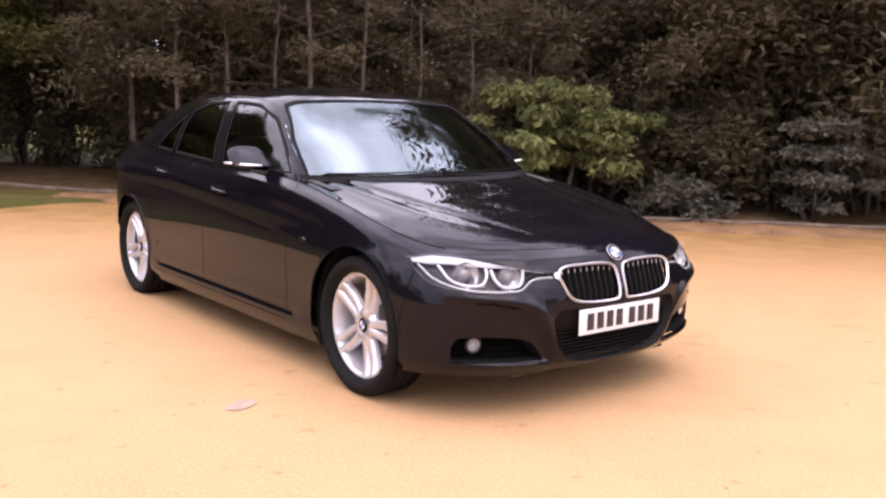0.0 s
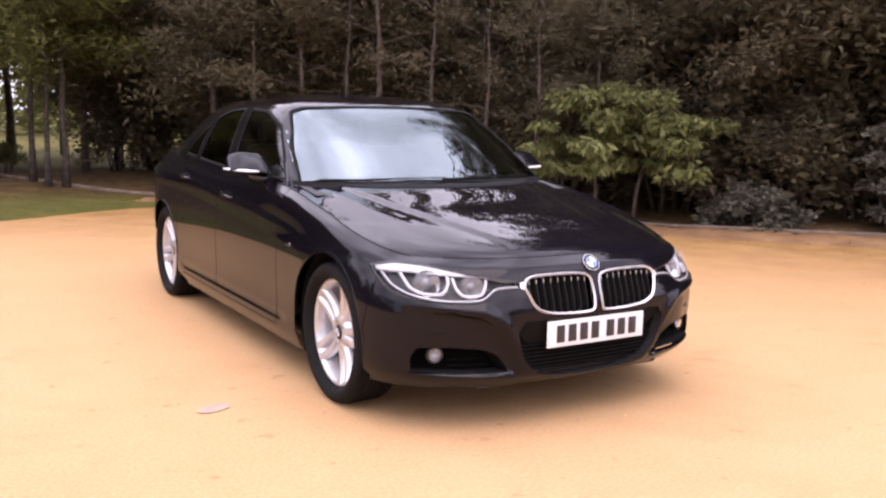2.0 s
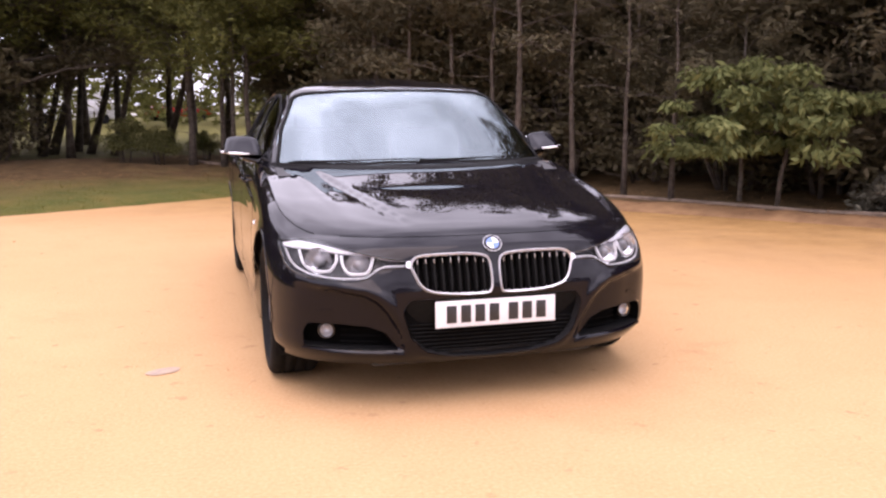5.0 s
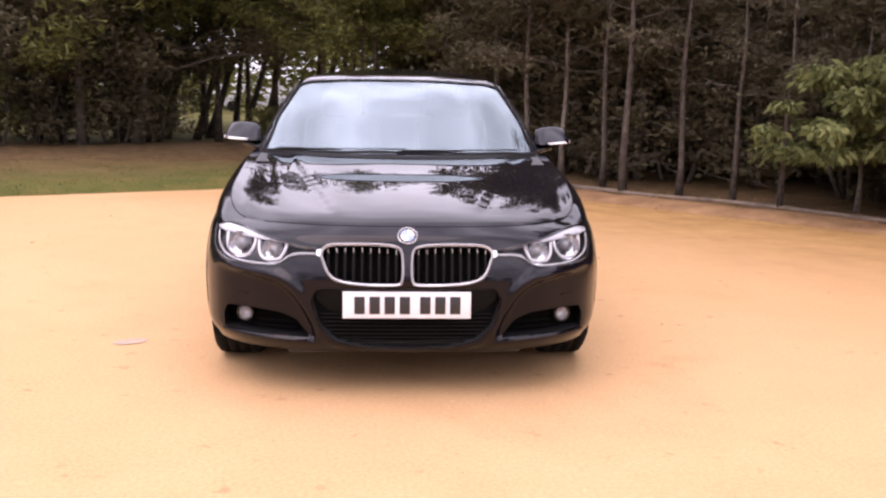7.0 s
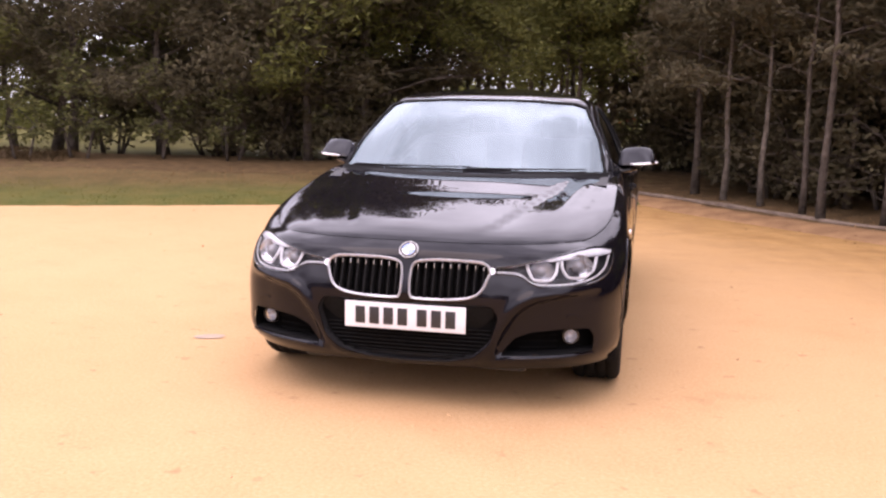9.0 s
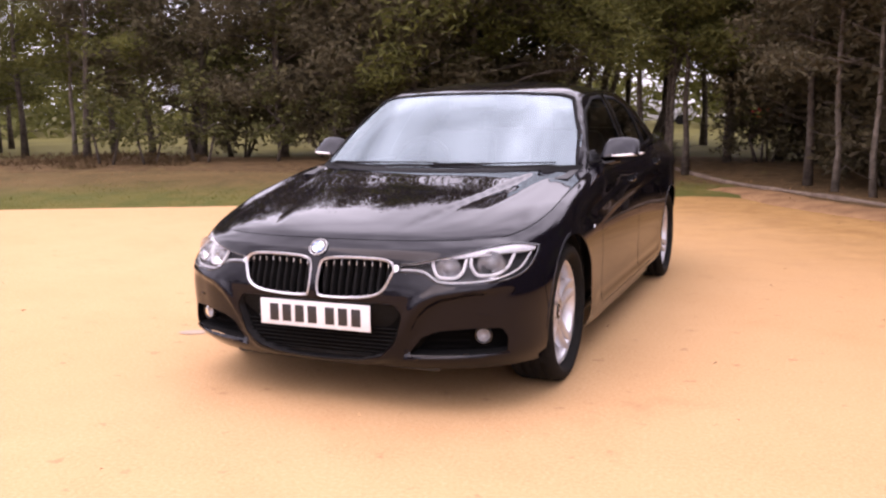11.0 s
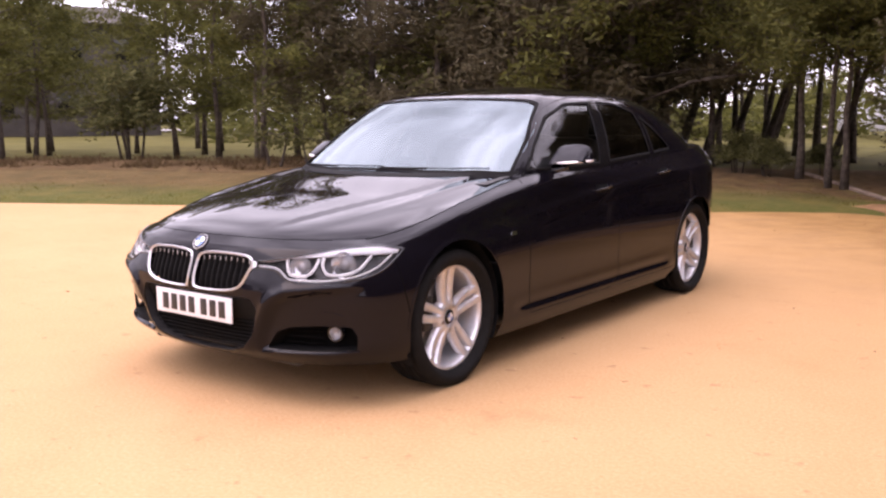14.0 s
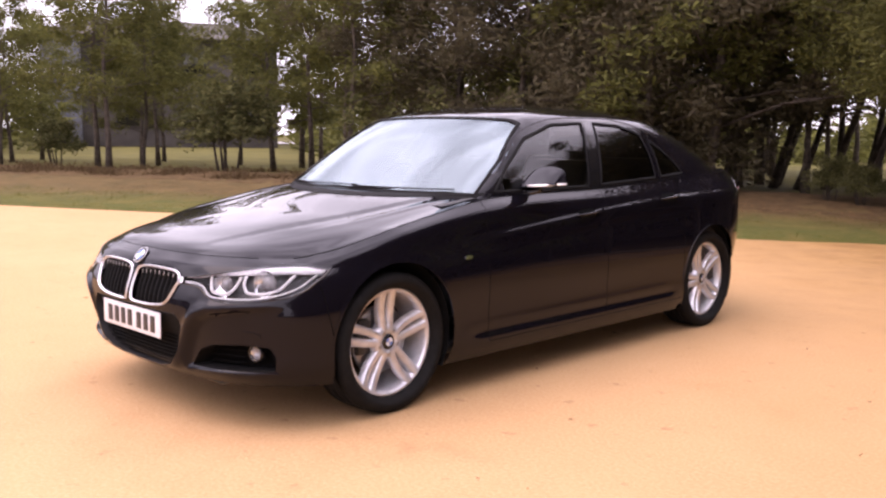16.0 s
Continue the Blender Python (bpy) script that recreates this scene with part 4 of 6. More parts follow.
def belt_bm():
    bm = bmesh.new()
    nr, nc, _ = BELT.shape
    for sgn in (1, -1):
        vs = [[bm.verts.new((sgn * p[0], p[1], p[2])) for p in row] for row in BELT]
        for i in range(nr - 1):
            for j in range(nc - 1):
                q = (vs[i][j], vs[i][j + 1], vs[i + 1][j + 1], vs[i + 1][j])
                bm.faces.new(q if sgn > 0 else q[::-1])
    bmesh.ops.remove_doubles(bm, verts=[v for v in bm.verts if abs(v.co.x) < 1e-4], dist=1e-4)
    return bm


def cut_round(bm, cy, cz, r):
    """A wheel opening in both flanks: faces inside go, the edge is drawn onto the circle."""
    def d(p):
        return math.hypot(p.y - cy, p.z - cz)
    dead = [f for f in bm.faces if abs(f.calc_center_median().x) > 0.6 and all(d(v.co) < r for v in f.verts)]
    bmesh.ops.delete(bm, geom=dead, context="FACES")
    for v in bm.verts:
        if abs(v.co.x) > 0.6 and d(v.co) < r:
            k = r / max(d(v.co), 1e-3)
            v.co.y, v.co.z = cy + (v.co.y - cy) * k, cz + (v.co.z - cz) * k


def inside(poly, x, y):
    c, n = False, len(poly)
    for i in range(n):
        (x0, y0), (x1, y1) = poly[i], poly[i - 1]
        if (y0 > y) != (y1 > y) and x < (x1 - x0) * (y - y0) / (y1 - y0) + x0:
            c = not c
    return c


shape_belt()


def cut_poly(bm, poly, axes, keep, place=None):
    """An opening: faces whose middle lies inside the outline go, and the edge is drawn onto the outline."""
    a, b = axes
    dead = []
    for f in bm.faces:
        c = f.calc_center_median()
        if keep(c) and inside(poly, c[a], c[b]):
            dead.append(f)
    rimmed = {v for f in dead for v in f.verts}
    bmesh.ops.delete(bm, geom=dead, context="FACES")
    q = np.array(poly)
    seg = np.roll(q, -1, 0) - q
    for v in rimmed:
        if v.is_valid and v.link_faces:
            p = np.array((v.co[a], v.co[b]))
            t = np.clip(((p - q) * seg).sum(1) / (seg ** 2).sum(1), 0, 1)
            near = q + seg * t[:, None]
            w = near[np.argmin(((near - p) ** 2).sum(1))]
            v.co = place(float(w[0]), float(w[1]), 0.0) if place else v.co


def rounded(poly, r, n=4):
    """An outline with its corners rounded by about r."""
    out = []
    for i, p in enumerate(poly):
        p, a, b = Vector(p), Vector(poly[i - 1]), Vector(poly[(i + 1) % len(poly)])
        rr = min(r, (a - p).length * 0.45, (b - p).length * 0.45)
        s, e = p + (a - p).normalized() * rr, p + (b - p).normalized() * rr
        for k in range(n + 1):
            t = k / n
            out.append(tuple(s * (1 - t) ** 2 + p * 2 * t * (1 - t) + e * t * t))
    return out


def dense(poly, step):
    out = []
    for i, p in enumerate(poly):
        a, b = Vector(p), Vector(poly[(i + 1) % len(poly)])
        n = max(1, int((b - a).length / step))
        out += [tuple(a.lerp(b, k / n)) for k in range(n)]
    return out


class Skin:
    """The finished outer surface, onto which trim is laid."""

    def __init__(self, bm):
        from mathutils.bvhtree import BVHTree
        self.tree = BVHTree.FromBMesh(bm)

    def front(self, x, z, lift=0.0):
        p, n, *_ = self.tree.ray_cast(Vector((x, -2, z)), Vector((0, 1, 0)))
        return self._lift(p, n, Vector((0, -1, 0)), lift, Vector((x, -0.6, z)))

    def side(self, y, z, lift=0.0, sgn=1):
        p, n, *_ = self.tree.ray_cast(Vector((2 * sgn, y, z)), Vector((-sgn, 0, 0)))
        return self._lift(p, n, Vector((sgn, 0, 0)), lift, Vector((0.85 * sgn, y, z)))

    def rear(self, x, z, lift=0.0):
        p, n, *_ = self.tree.ray_cast(Vector((x, 6, z)), Vector((0, -1, 0)))
        return self._lift(p, n, Vector((0, 1, 0)), lift, Vector((x, 3.8, z)))

    def top(self, x, y, lift=0.0):
        p, n, *_ = self.tree.ray_cast(Vector((x, y, 3)), Vector((0, 0, -1)))
        return self._lift(p, n, Vector((0, 0, 1)), lift, Vector((x, y, 0.9)))

    @staticmethod
    def _lift(p, n, out, lift, fallback):
        if p is None:
            return fallback
        if n.dot(out) < 0:
            n = -n
        return p + n * lift


def patch(outline, place, lift, rings=5, depth=0.0, rim=0.0, smooth=0):
    """A shell over the outline, laid on the skin by place(a, b, lift); depth turns its edge inwards. With rim only a frame of that width."""
    c = Vector((sum(p[0] for p in outline) / len(outline), sum(p[1] for p in outline) / len(outline)))
    bm, rows = bmesh.new(), []
    if rim:
        ks = [1.0, 0.5, 0.0]
    else:
        ks = [1 - i / rings for i in range(rings)]
    n = len(outline)
    for i, k in enumerate(ks):
        row = []
        for q in range(n):
            p = Vector(outline[q])
            if rim:
                a, b = Vector(outline[q - 1]), Vector(outline[(q + 1) % n])
                t = (b - a).normalized()
                nrm = Vector((-t.y, t.x))
                if nrm.dot(c - p) < 0:
                    nrm = -nrm
                w = p + nrm * rim * (1 - k)
                up = lift * (1.0 if i == 1 else 0.3)
            else:
                w = c + (p - c) * k
                up = lift
            row.append(bm.verts.new(place(w.x, w.y, up)))
        rows.append(row)
    if depth:
        row = [bm.verts.new(place(p[0], p[1], lift - depth)) for p in outline]
        rows.insert(0, row)
    for a, b in zip(rows, rows[1:]):
        for k in range(n):
            bm.faces.new((a[k], a[(k + 1) % n], b[(k + 1) % n], b[k]))
    if not rim:
        m = bm.verts.new(place(c.x, c.y, lift))
        for k in range(n):
            bm.faces.new((rows[-1][k], rows[-1][(k + 1) % n], m))
    inner = [v for v in bm.verts if not v.is_boundary]
    if not rim and not depth:
        for _ in range(smooth):
            bmesh.ops.smooth_vert(bm, verts=inner, factor=0.5, use_axis_x=True, use_axis_y=True, use_axis_z=True)
    bmesh.ops.recalc_face_normals(bm, faces=bm.faces)
    return bm


def ribbon(line, place, width, lift, closed=False):
    """A narrow raised strip along a line on the skin."""
    pts = [place(a, b, 0) for a, b in line]
    ups = [(place(a, b, 0.01) - place(a, b, 0)).normalized() if (place(a, b, 0.01) - place(a, b, 0)).length else Vector((1, 0, 0)) for a, b in line]
    bm, rows, n = bmesh.new(), [], len(pts)
    for i in range(n):
        if closed:
            t = pts[(i + 1) % n] - pts[i - 1]
        else:
            t = pts[min(i + 1, n - 1)] - pts[max(i - 1, 0)]
        s = t.cross(ups[i]).normalized() * width / 2
        rows.append([bm.verts.new(pts[i] + s * k + ups[i] * lift * u) for k, u in ((-1, -0.6), (-0.8, 0.8), (0, 1), (0.8, 0.8), (1, -0.6))])
    for i in range(n if closed else n - 1):
        a, b = rows[i], rows[(i + 1) % n]
        for k in range(4):
            bm.faces.new((a[k], a[k + 1], b[k + 1], b[k]))
    bmesh.ops.recalc_face_normals(bm, faces=bm.faces)
    return bm


def line2(a, b, n=12):
    return [(a[0] + (b[0] - a[0]) * i / (n - 1), a[1] + (b[1] - a[1]) * i / (n - 1)) for i in range(n)]


def path2(pts, step=0.02):
    out = []
    for a, b in zip(pts, pts[1:]):
        n = max(2, int(math.hypot(b[0] - a[0], b[1] - a[1]) / step))
        out += line2(a, b, n)[:-1]
    return out + [pts[-1]]


# bonnet: between the shoulder edges, from the nose to the windscreen
HOOD_SIDE = 92                          # column of EDGE at the bonnet's front corner
HOOD_END = 127 + 40                      # column at the foot of the windscreen
HOOD_RISE = curve((0, 0), (0.02, 0.07), (0.05, 0.142), (0.10, 0.225), (0.24, 0.390), (0.49, 0.625), (0.82, 0.880), (1, 1))


def along(line, q):
    """The point of a line at a broken index."""
    j = min(int(q), len(line) - 2)
    return line[j] + (line[j + 1] - line[j]) * (q - j)


def hood_bm(nx=91, nt=80):
    front = EDGE[:HOOD_SIDE + 1]
    side = EDGE[HOOD_SIDE:HOOD_END + 1]
    pts = []
    for i in range(nt):
        t = (i / (nt - 1)) ** 1.25
        e = along(side, t * (len(side) - 1))
        lin = side[0][1] + (side[-1][1] - side[0][1]) * t
        for s in np.linspace(-1, 1, nx):
            fp = along(front, abs(s) * HOOD_SIDE)
            k = fp[0] / front[-1][0]
            back = 0.52 + (side[-1][1] - 0.52) * k ** 2.5
            x = k * e[0]
            y = fp[1] + (back - fp[1]) * t + (e[1] - lin) * k ** 4
            mid = fp[2] + (0.928 - fp[2]) * float(HOOD_RISE(t)) + 0.026 * ease((t - 0.55) / 0.45)
            edge_z = e[2] + (fp[2] - side[0][2]) * (1 - t)
            z = mid + (edge_z - mid) * k ** 2.8
            # a pressed line on each side runs from the screen's corner to the grille: the middle stands proud of it
            u = x - (0.265 + 0.346 * t)
            z -= 0.0065 * (0.35 + 0.65 * ease(t / 0.25)) * ease((1 - k) / 0.20) * ease((t - 0.02) / 0.10) * ease(u / 0.022) * math.exp(-max(0, u - 0.022) / 0.12)
            # and a second, fainter one close to the wing
            u = x - (0.50 + 0.19 * t)
            z += 0.003 * ease((t - 0.15) / 0.35) * ease((1 - k) / 0.12) * max(0, 1 - abs(u) / 0.035)
            pts.append((math.copysign(x, s) if s else 0.0, y, z))
    return grid_bm(pts, nt, nx, flip=True)


# boot lid deck
def deck_bm(nx=41, nt=30):
    start = 127 + 134
    tail = EDGE[start:]
    n = len(tail)
    pts = []
    for i in range(nt):
        t = i / (nt - 1)
        q = t * (n - 1)
        j = min(int(q), n - 2)
        e = tail[j] + (tail[j + 1] - tail[j]) * (q - j)
        for s in np.linspace(-1, 1, nx):
            z = e[2] + 0.028 * (1 - s * s) * (1 - t * 0.55)
            pts.append((e[0] * s, e[1] + 0.0 * s, z))
    return grid_bm(pts, nt, nx, flip=True)


# cabin
CAB_F = curve((0.90, 0.40), (0.97, 0.51), (1.08, 0.68), (1.2, 0.86), (1.30, 1.03), (1.345, 1.13), (1.365, 1.21))
CAB_R = curve((0.90, 3.50), (1.03, 3.31), (1.12, 3.15), (1.22, 2.95), (1.30, 2.74), (1.345, 2.56), (1.365, 2.44))
CAB_W = curve((0.90, 0.820), (0.97, 0.803), (1.05, 0.775), (1.15, 0.728), (1.25, 0.672), (1.32, 0.622), (1.345, 0.592), (1.365, 0.545))
CAB_MID = 1.9


def bow(u):
    """The cabin's front in plan: an evenly bowed screen, then the turn of the pillar."""
    u = min(0.9999, u)
    return 1 - 0.133 * (u / 0.935) ** 3.2 if u < 0.935 else (1 - u ** 7) ** (1 / 7)


def cab_outline(z, n=200):
    f, r, w = float(CAB_F(z)), float(CAB_R(z)), float(CAB_W(z))
    out = []
    for i in range(n):
        a = math.tau * i / n
        c, s = math.cos(a), math.sin(a)
        x = math.copysign(abs(s) ** (2 / 7), s)
        y = -bow(abs(x)) if c > 0 else abs(c) ** (2 / 7)
        taper = 1.0 - 0.06 * max(0, y) ** 2
        out.append((x * w * taper, CAB_MID + (y * (CAB_MID - f) if y < 0 else y * (r - CAB_MID)), z))
    # even spacing along the outline
    p = np.array(out + out[:1])
    d = np.r_[0, np.cumsum(np.linalg.norm(np.diff(p, axis=0), axis=1))]
    q = np.linspace(0, d[-1], n + 1)[:-1]
    return np.stack([np.interp(q, d, p[:, k]) for k in range(3)], 1)


def cab_bm(n=240):
    zs = [*np.linspace(0.90, 1.33, 30), 1.34, 1.35, 1.358, 1.365]
    rows = [cab_outline(z, n) for z in zs]
    top = rows[-1]
    mid = np.array((0, CAB_MID, 1.365))
    for k in (0.93, 0.86, 0.78, 0.7, 0.6, 0.5, 0.4, 0.3, 0.2, 0.1):
        r = mid + (top - mid) * k
        r[:, 2] = 1.365 + 0.062 * (1 - k ** 2.0)
        rows.append(r)
    bm = bmesh.new()
    vs = [[bm.verts.new(p) for p in r] for r in rows]
    for a, b in zip(vs, vs[1:]):
        for k in range(n):
            bm.faces.new((a[k], a[(k + 1) % n], b[(k + 1) % n], b[k]))
    c = bm.verts.new((0, CAB_MID, 1.427))
    for k in range(n):
        bm.faces.new((vs[-1][k], vs[-1][(k + 1) % n], c))
    bmesh.ops.recalc_face_normals(bm, faces=bm.faces)
    return bm


# ---- putting the car together ----
def flip_x(poly):
    return [(-a, b) for a, b in poly][::-1]


HEADLAMP = dense(soft([(0.368, 0.636), (0.407, 0.639), (0.50, 0.654), (0.596, 0.674), (0.672, 0.690), (0.735, 0.696), (0.78, 0.694), (0.832, 0.677)], 0.02)
                 + soft([(0.836, 0.650), (0.826, 0.604), (0.802, 0.576), (0.761, 0.561), (0.696, 0.553), (0.622, 0.551), (0.562, 0.553), (0.515, 0.567), (0.480, 0.590), (0.443, 0.600), (0.368, 0.603)], 0.02), 0.02)
KIDNEY = dense(soft([(0.354, 0.606), (0.347, 0.632), (0.325, 0.648), (0.277, 0.656), (0.14, 0.658), (0.05, 0.650), (0.020, 0.630), (0.013, 0.59), (0.013, 0.535), (0.020, 0.502), (0.05, 0.490), (0.184, 0.492), (0.275, 0.505), (0.322, 0.535), (0.354, 0.606)], 0.012)[:-1], 0.02)
MAIN_INTAKE = dense(rounded([(-0.36, 0.478), (0.36, 0.478), (0.392, 0.43), (0.358, 0.315), (0.29, 0.25), (0.18, 0.218), (0, 0.207), (-0.18, 0.218), (-0.29, 0.25), (-0.358, 0.315), (-0.392, 0.43)], 0.02, 3), 0.025)
SIDE_INTAKE = dense(rounded([(0.392, 0.258), (0.452, 0.335), (0.52, 0.362), (0.64, 0.372), (0.752, 0.370), (0.772, 0.33), (0.768, 0.266), (0.63, 0.260)], 0.012, 3), 0.02)
SCREEN = dense(rounded([(-0.752, 0.935), (-0.4, 0.926), (0, 0.924), (0.4, 0.926), (0.752, 0.935), (0.698, 1.12), (0.600, 1.308), (0.53, 1.330), (0.28, 1.342), (0, 1.345), (-0.28, 1.342), (-0.53, 1.330), (-0.600, 1.308), (-0.698, 1.12)], 0.02, 3), 0.03)
BACKLIGHT = dense(rounded([(-0.62, 1.07), (0, 1.06), (0.62, 1.07), (0.52, 1.315), (0, 1.335), (-0.52, 1.315)], 0.05, 3), 0.04)
PANE_FRONT = dense(rounded([(0.735, 0.950), (0.89, 1.085), (1.105, 1.232), (1.375, 1.309), (1.69, 1.325), (1.65, 1.25), (1.525, 0.957)], 0.025, 3), 0.03)
PANE_REAR = dense(rounded([(1.635, 0.962), (1.76, 1.25), (1.79, 1.326), (2.05, 1.316), (2.25, 1.265), (2.265, 1.15), (2.255, 0.990)], 0.025, 3), 0.03)
PANE_QUARTER = dense(rounded([(2.30, 0.993), (2.31, 1.15), (2.305, 1.24), (2.42, 1.175), (2.54, 1.085), (2.60, 1.02), (2.57, 1.008)], 0.02, 3), 0.02)

car = new("car")
tagged(car, "glossy black four-door saloon car parked on the gravel", "car")
skin_bm = belt_bm()
hb, db, cb = hood_bm(), deck_bm(), cab_bm()
full = bmesh.new()
for b in (skin_bm, hb, db, cb):
    me = bpy.data.meshes.new("tmp")
    b.to_mesh(me)
    full.from_mesh(me)
    bpy.data.meshes.remove(me)
SKIN = Skin(full)
full.free()


def side_of(s):
    return lambda y, z, lift=0.0: SKIN.side(y, z, lift, s)


FR = SKIN.front
for cy in (0, WB):
    cut_round(skin_bm, cy, AXLE + 0.012, ARCH)
for poly in (HEADLAMP, flip_x(HEADLAMP), KIDNEY, flip_x(KIDNEY), MAIN_INTAKE, SIDE_INTAKE, flip_x(SIDE_INTAKE)):
    cut_poly(skin_bm, poly, (0, 2), lambda c: c.y < -0.28, FR)
cut_poly(cb, SCREEN, (0, 2), lambda c: c.y < 1.6, FR)
cut_poly(cb, BACKLIGHT, (0, 2), lambda c: c.y > 2.2, SKIN.rear)
for s in (1, -1):
    for poly in (PANE_FRONT, PANE_REAR, PANE_QUARTER):
        cut_poly(cb, poly, (1, 2), lambda c: c.x * s > 0.4, side_of(s))

# doors come out of the flank along straight shut lines
DOOR_Y = (0.60, 1.615, 2.445)


def take(bm, test):
    """Splits the faces that pass the test off into a bmesh of their own."""
    out = bm.copy()
    bmesh.ops.delete(out, geom=[f for f in out.faces if not test(f.calc_center_median())], context="FACES")
    bmesh.ops.delete(bm, geom=[f for f in bm.faces if test(f.calc_center_median())], context="FACES")
    return out


doors = {}
for s in (1, -1):
    for k, (a, b) in enumerate(zip(DOOR_Y, DOOR_Y[1:])):
        bm = take(skin_bm, lambda c: c.x * s > 0.5 and a < c.y < b and c.z > 0.238)
        doors[s, k] = part("door", bm, M["paint"], car, "glossy black front door" if k == 0 else "glossy black rear door")
body = part("body", skin_bm, M["paint"], car)
bonnet = part("bonnet", hb, M["paint"], car, sharp=60)
part("boot_lid", db, M["paint"], car)
cabin = part("roof", cb, M["paint"], car, "glossy black roof and pillars")

for s in (1, -1):
    sd = side_of(s)
    for i, y in enumerate(DOOR_Y):
        top = float(ROWS_Z[7](y)) - 0.004
        part("shut_line", ribbon(line2((y, 0.245), (y, top), 40), sd, 0.0045, 0.0007), M["groove"], body)
    part("shut_line", ribbon(line2((DOOR_Y[0], 0.242), (DOOR_Y[2], 0.242), 80), sd, 0.0045, 0.0007), M["groove"], body)
    # bumper joint from the wheel opening up to the lamp
    part("shut_line", ribbon(path2([(-0.352, 0.40), (-0.375, 0.50), (-0.395, 0.62)]), sd, 0.005, 0.001), M["groove"], body)
    # handles, small wing badge
    for k, (y, z) in enumerate(((1.42, 0.824), (2.27, 0.880))):
        p = sd(y, z, 0.0)
        bm = bmesh.new()
        tube(bm, [p + Vector((s * a, d, 0.008 * d / 0.1)) for a, d in ((0.002, -0.105), (0.016, -0.085), (0.022, -0.03), (0.022, 0.04), (0.016, 0.09), (0.002, 0.105))], [0.006, 0.008, 0.009, 0.009, 0.008, 0.006], 10, flat=0.7)
        part("door_handle", bm, M["paint"], doors[s, k])
        part("handle_cup", patch(rounded([(y - 0.075, z - 0.028), (y + 0.075, z - 0.024), (y + 0.075, z + 0.026), (y - 0.075, z + 0.022)], 0.02), sd, 0.0012, 3), M["groove"], doors[s, k])
    part("wing_badge", patch(rounded([(0.425, 0.655), (0.47, 0.657), (0.475, 0.675), (0.43, 0.673)], 0.004), sd, 0.004, 2, 0.004), M["chrome"], body)
    # wheel arch lips and liners
    for cy in (0, WB):
        arc = [(cy + (ARCH + 0.007) * math.cos(a), AXLE + 0.012 + (ARCH + 0.007) * math.sin(a)) for a in np.linspace(-0.25, math.pi + 0.25, 60)]
        arc = [q for q in arc if q[1] > 0.31]
        part("arch_lip", ribbon(arc, sd, 0.014, 0.003), M["paint"], body)
        bm = bmesh.new()
        rows = []
        for a in np.linspace(-0.5, math.pi + 0.5, 40):
            r = ARCH + 0.004
            rows.append([bm.verts.new((s * x, cy + r * math.cos(a), AXLE + 0.012 + r * math.sin(a))) for x in (0.862, 0.6, 0.5)] + [bm.verts.new((s * 0.5, cy, AXLE))])
        for p, q in zip(rows, rows[1:]):
            for k in range(3):
                bm.faces.new((p[k], p[k + 1], q[k + 1], q[k]))
        bmesh.ops.remove_doubles(bm, verts=bm.verts, dist=1e-4)
        part("wheel_liner", bm, M["dull"], body)
    # side glazing
    for k, (poly, m, nm) in enumerate(((PANE_FRONT, "side_glass", "front_side_window"), (PANE_REAR, "tint", "rear_side_window"), (PANE_QUARTER, "tint", "quarter_window"))):
        g = part(nm, patch(poly, sd, -0.003, 8, smooth=4), M[m], cabin)
        g.visible_shadow = False
        part("window_seal", patch(poly, sd, 0.005, rim=0.016), M["dull"], g)
    # black cover of the door post
    part("door_post", patch(dense(rounded([(1.535, 0.957), (1.66, 1.25), (1.70, 1.327), (1.785, 1.327), (1.75, 1.25), (1.625, 0.960)], 0.01, 2), 0.03), sd, 0.002, 4), M["gloss"], cabin)
    part("belt_trim", ribbon(soft([(0.86, 0.943), (1.2, 0.948), (1.6, 0.955), (2.1, 0.975), (2.6, 0.998)], 0.03), sd, 0.014, 0.005), M["gloss"], cabin)
    part("gutter", ribbon(soft([(0.845, 1.07), (1.075, 1.246), (1.37, 1.331), (1.75, 1.3485), (2.05, 1.342), (2.3, 1.285), (2.55, 1.13)], 0.03), sd, 0.010, 0.004), M["paint"], cabin)
    # rear lamp, seen from its end
    part("rear_lamp", patch(dense(rounded([(3.40, 0.89), (3.62, 0.93), (3.74, 0.93), (3.75, 0.83), (3.62, 0.80), (3.50, 0.84)], 0.03), 0.03), sd, 0.004, 4, 0.004), M["red_lens"], body)

# glass in front and behind
ZS = np.linspace(0.91, 1.335, 40)
SCREEN_Y = np.poly1d(np.polyfit(ZS, CAB_F(ZS), 3))
SCREEN_W = np.poly1d(np.polyfit(ZS, CAB_W(ZS), 3))
SCREEN_X = curve((0.92, 0.762), (0.935, 0.756), (1.12, 0.702), (1.308, 0.606), (1.35, 0.570))


def screen_bm(nu=61, nv=41):
    """The bowed pane, from its foot to the roof."""
    pts = []
    for i in range(nu):
        u = -1 + 2 * i / (nu - 1)
        lo, hi = 0.920 + 0.012 * u ** 4, 1.347 - 0.030 * u ** 4
        for j in range(nv):
            z = lo + (hi - lo) * j / (nv - 1)
            x = u * float(SCREEN_X(z))
            pts.append((x, CAB_MID - bow(abs(x) / SCREEN_W(z)) * (CAB_MID - SCREEN_Y(z)) + 0.004, z))
    return grid_bm(pts, nu, nv)


ws = part("windscreen", screen_bm(), M["screen"], cabin)
ws.visible_shadow = False
part("screen_edge", patch(SCREEN, FR, 0.007, rim=0.014), M["dull"], ws)
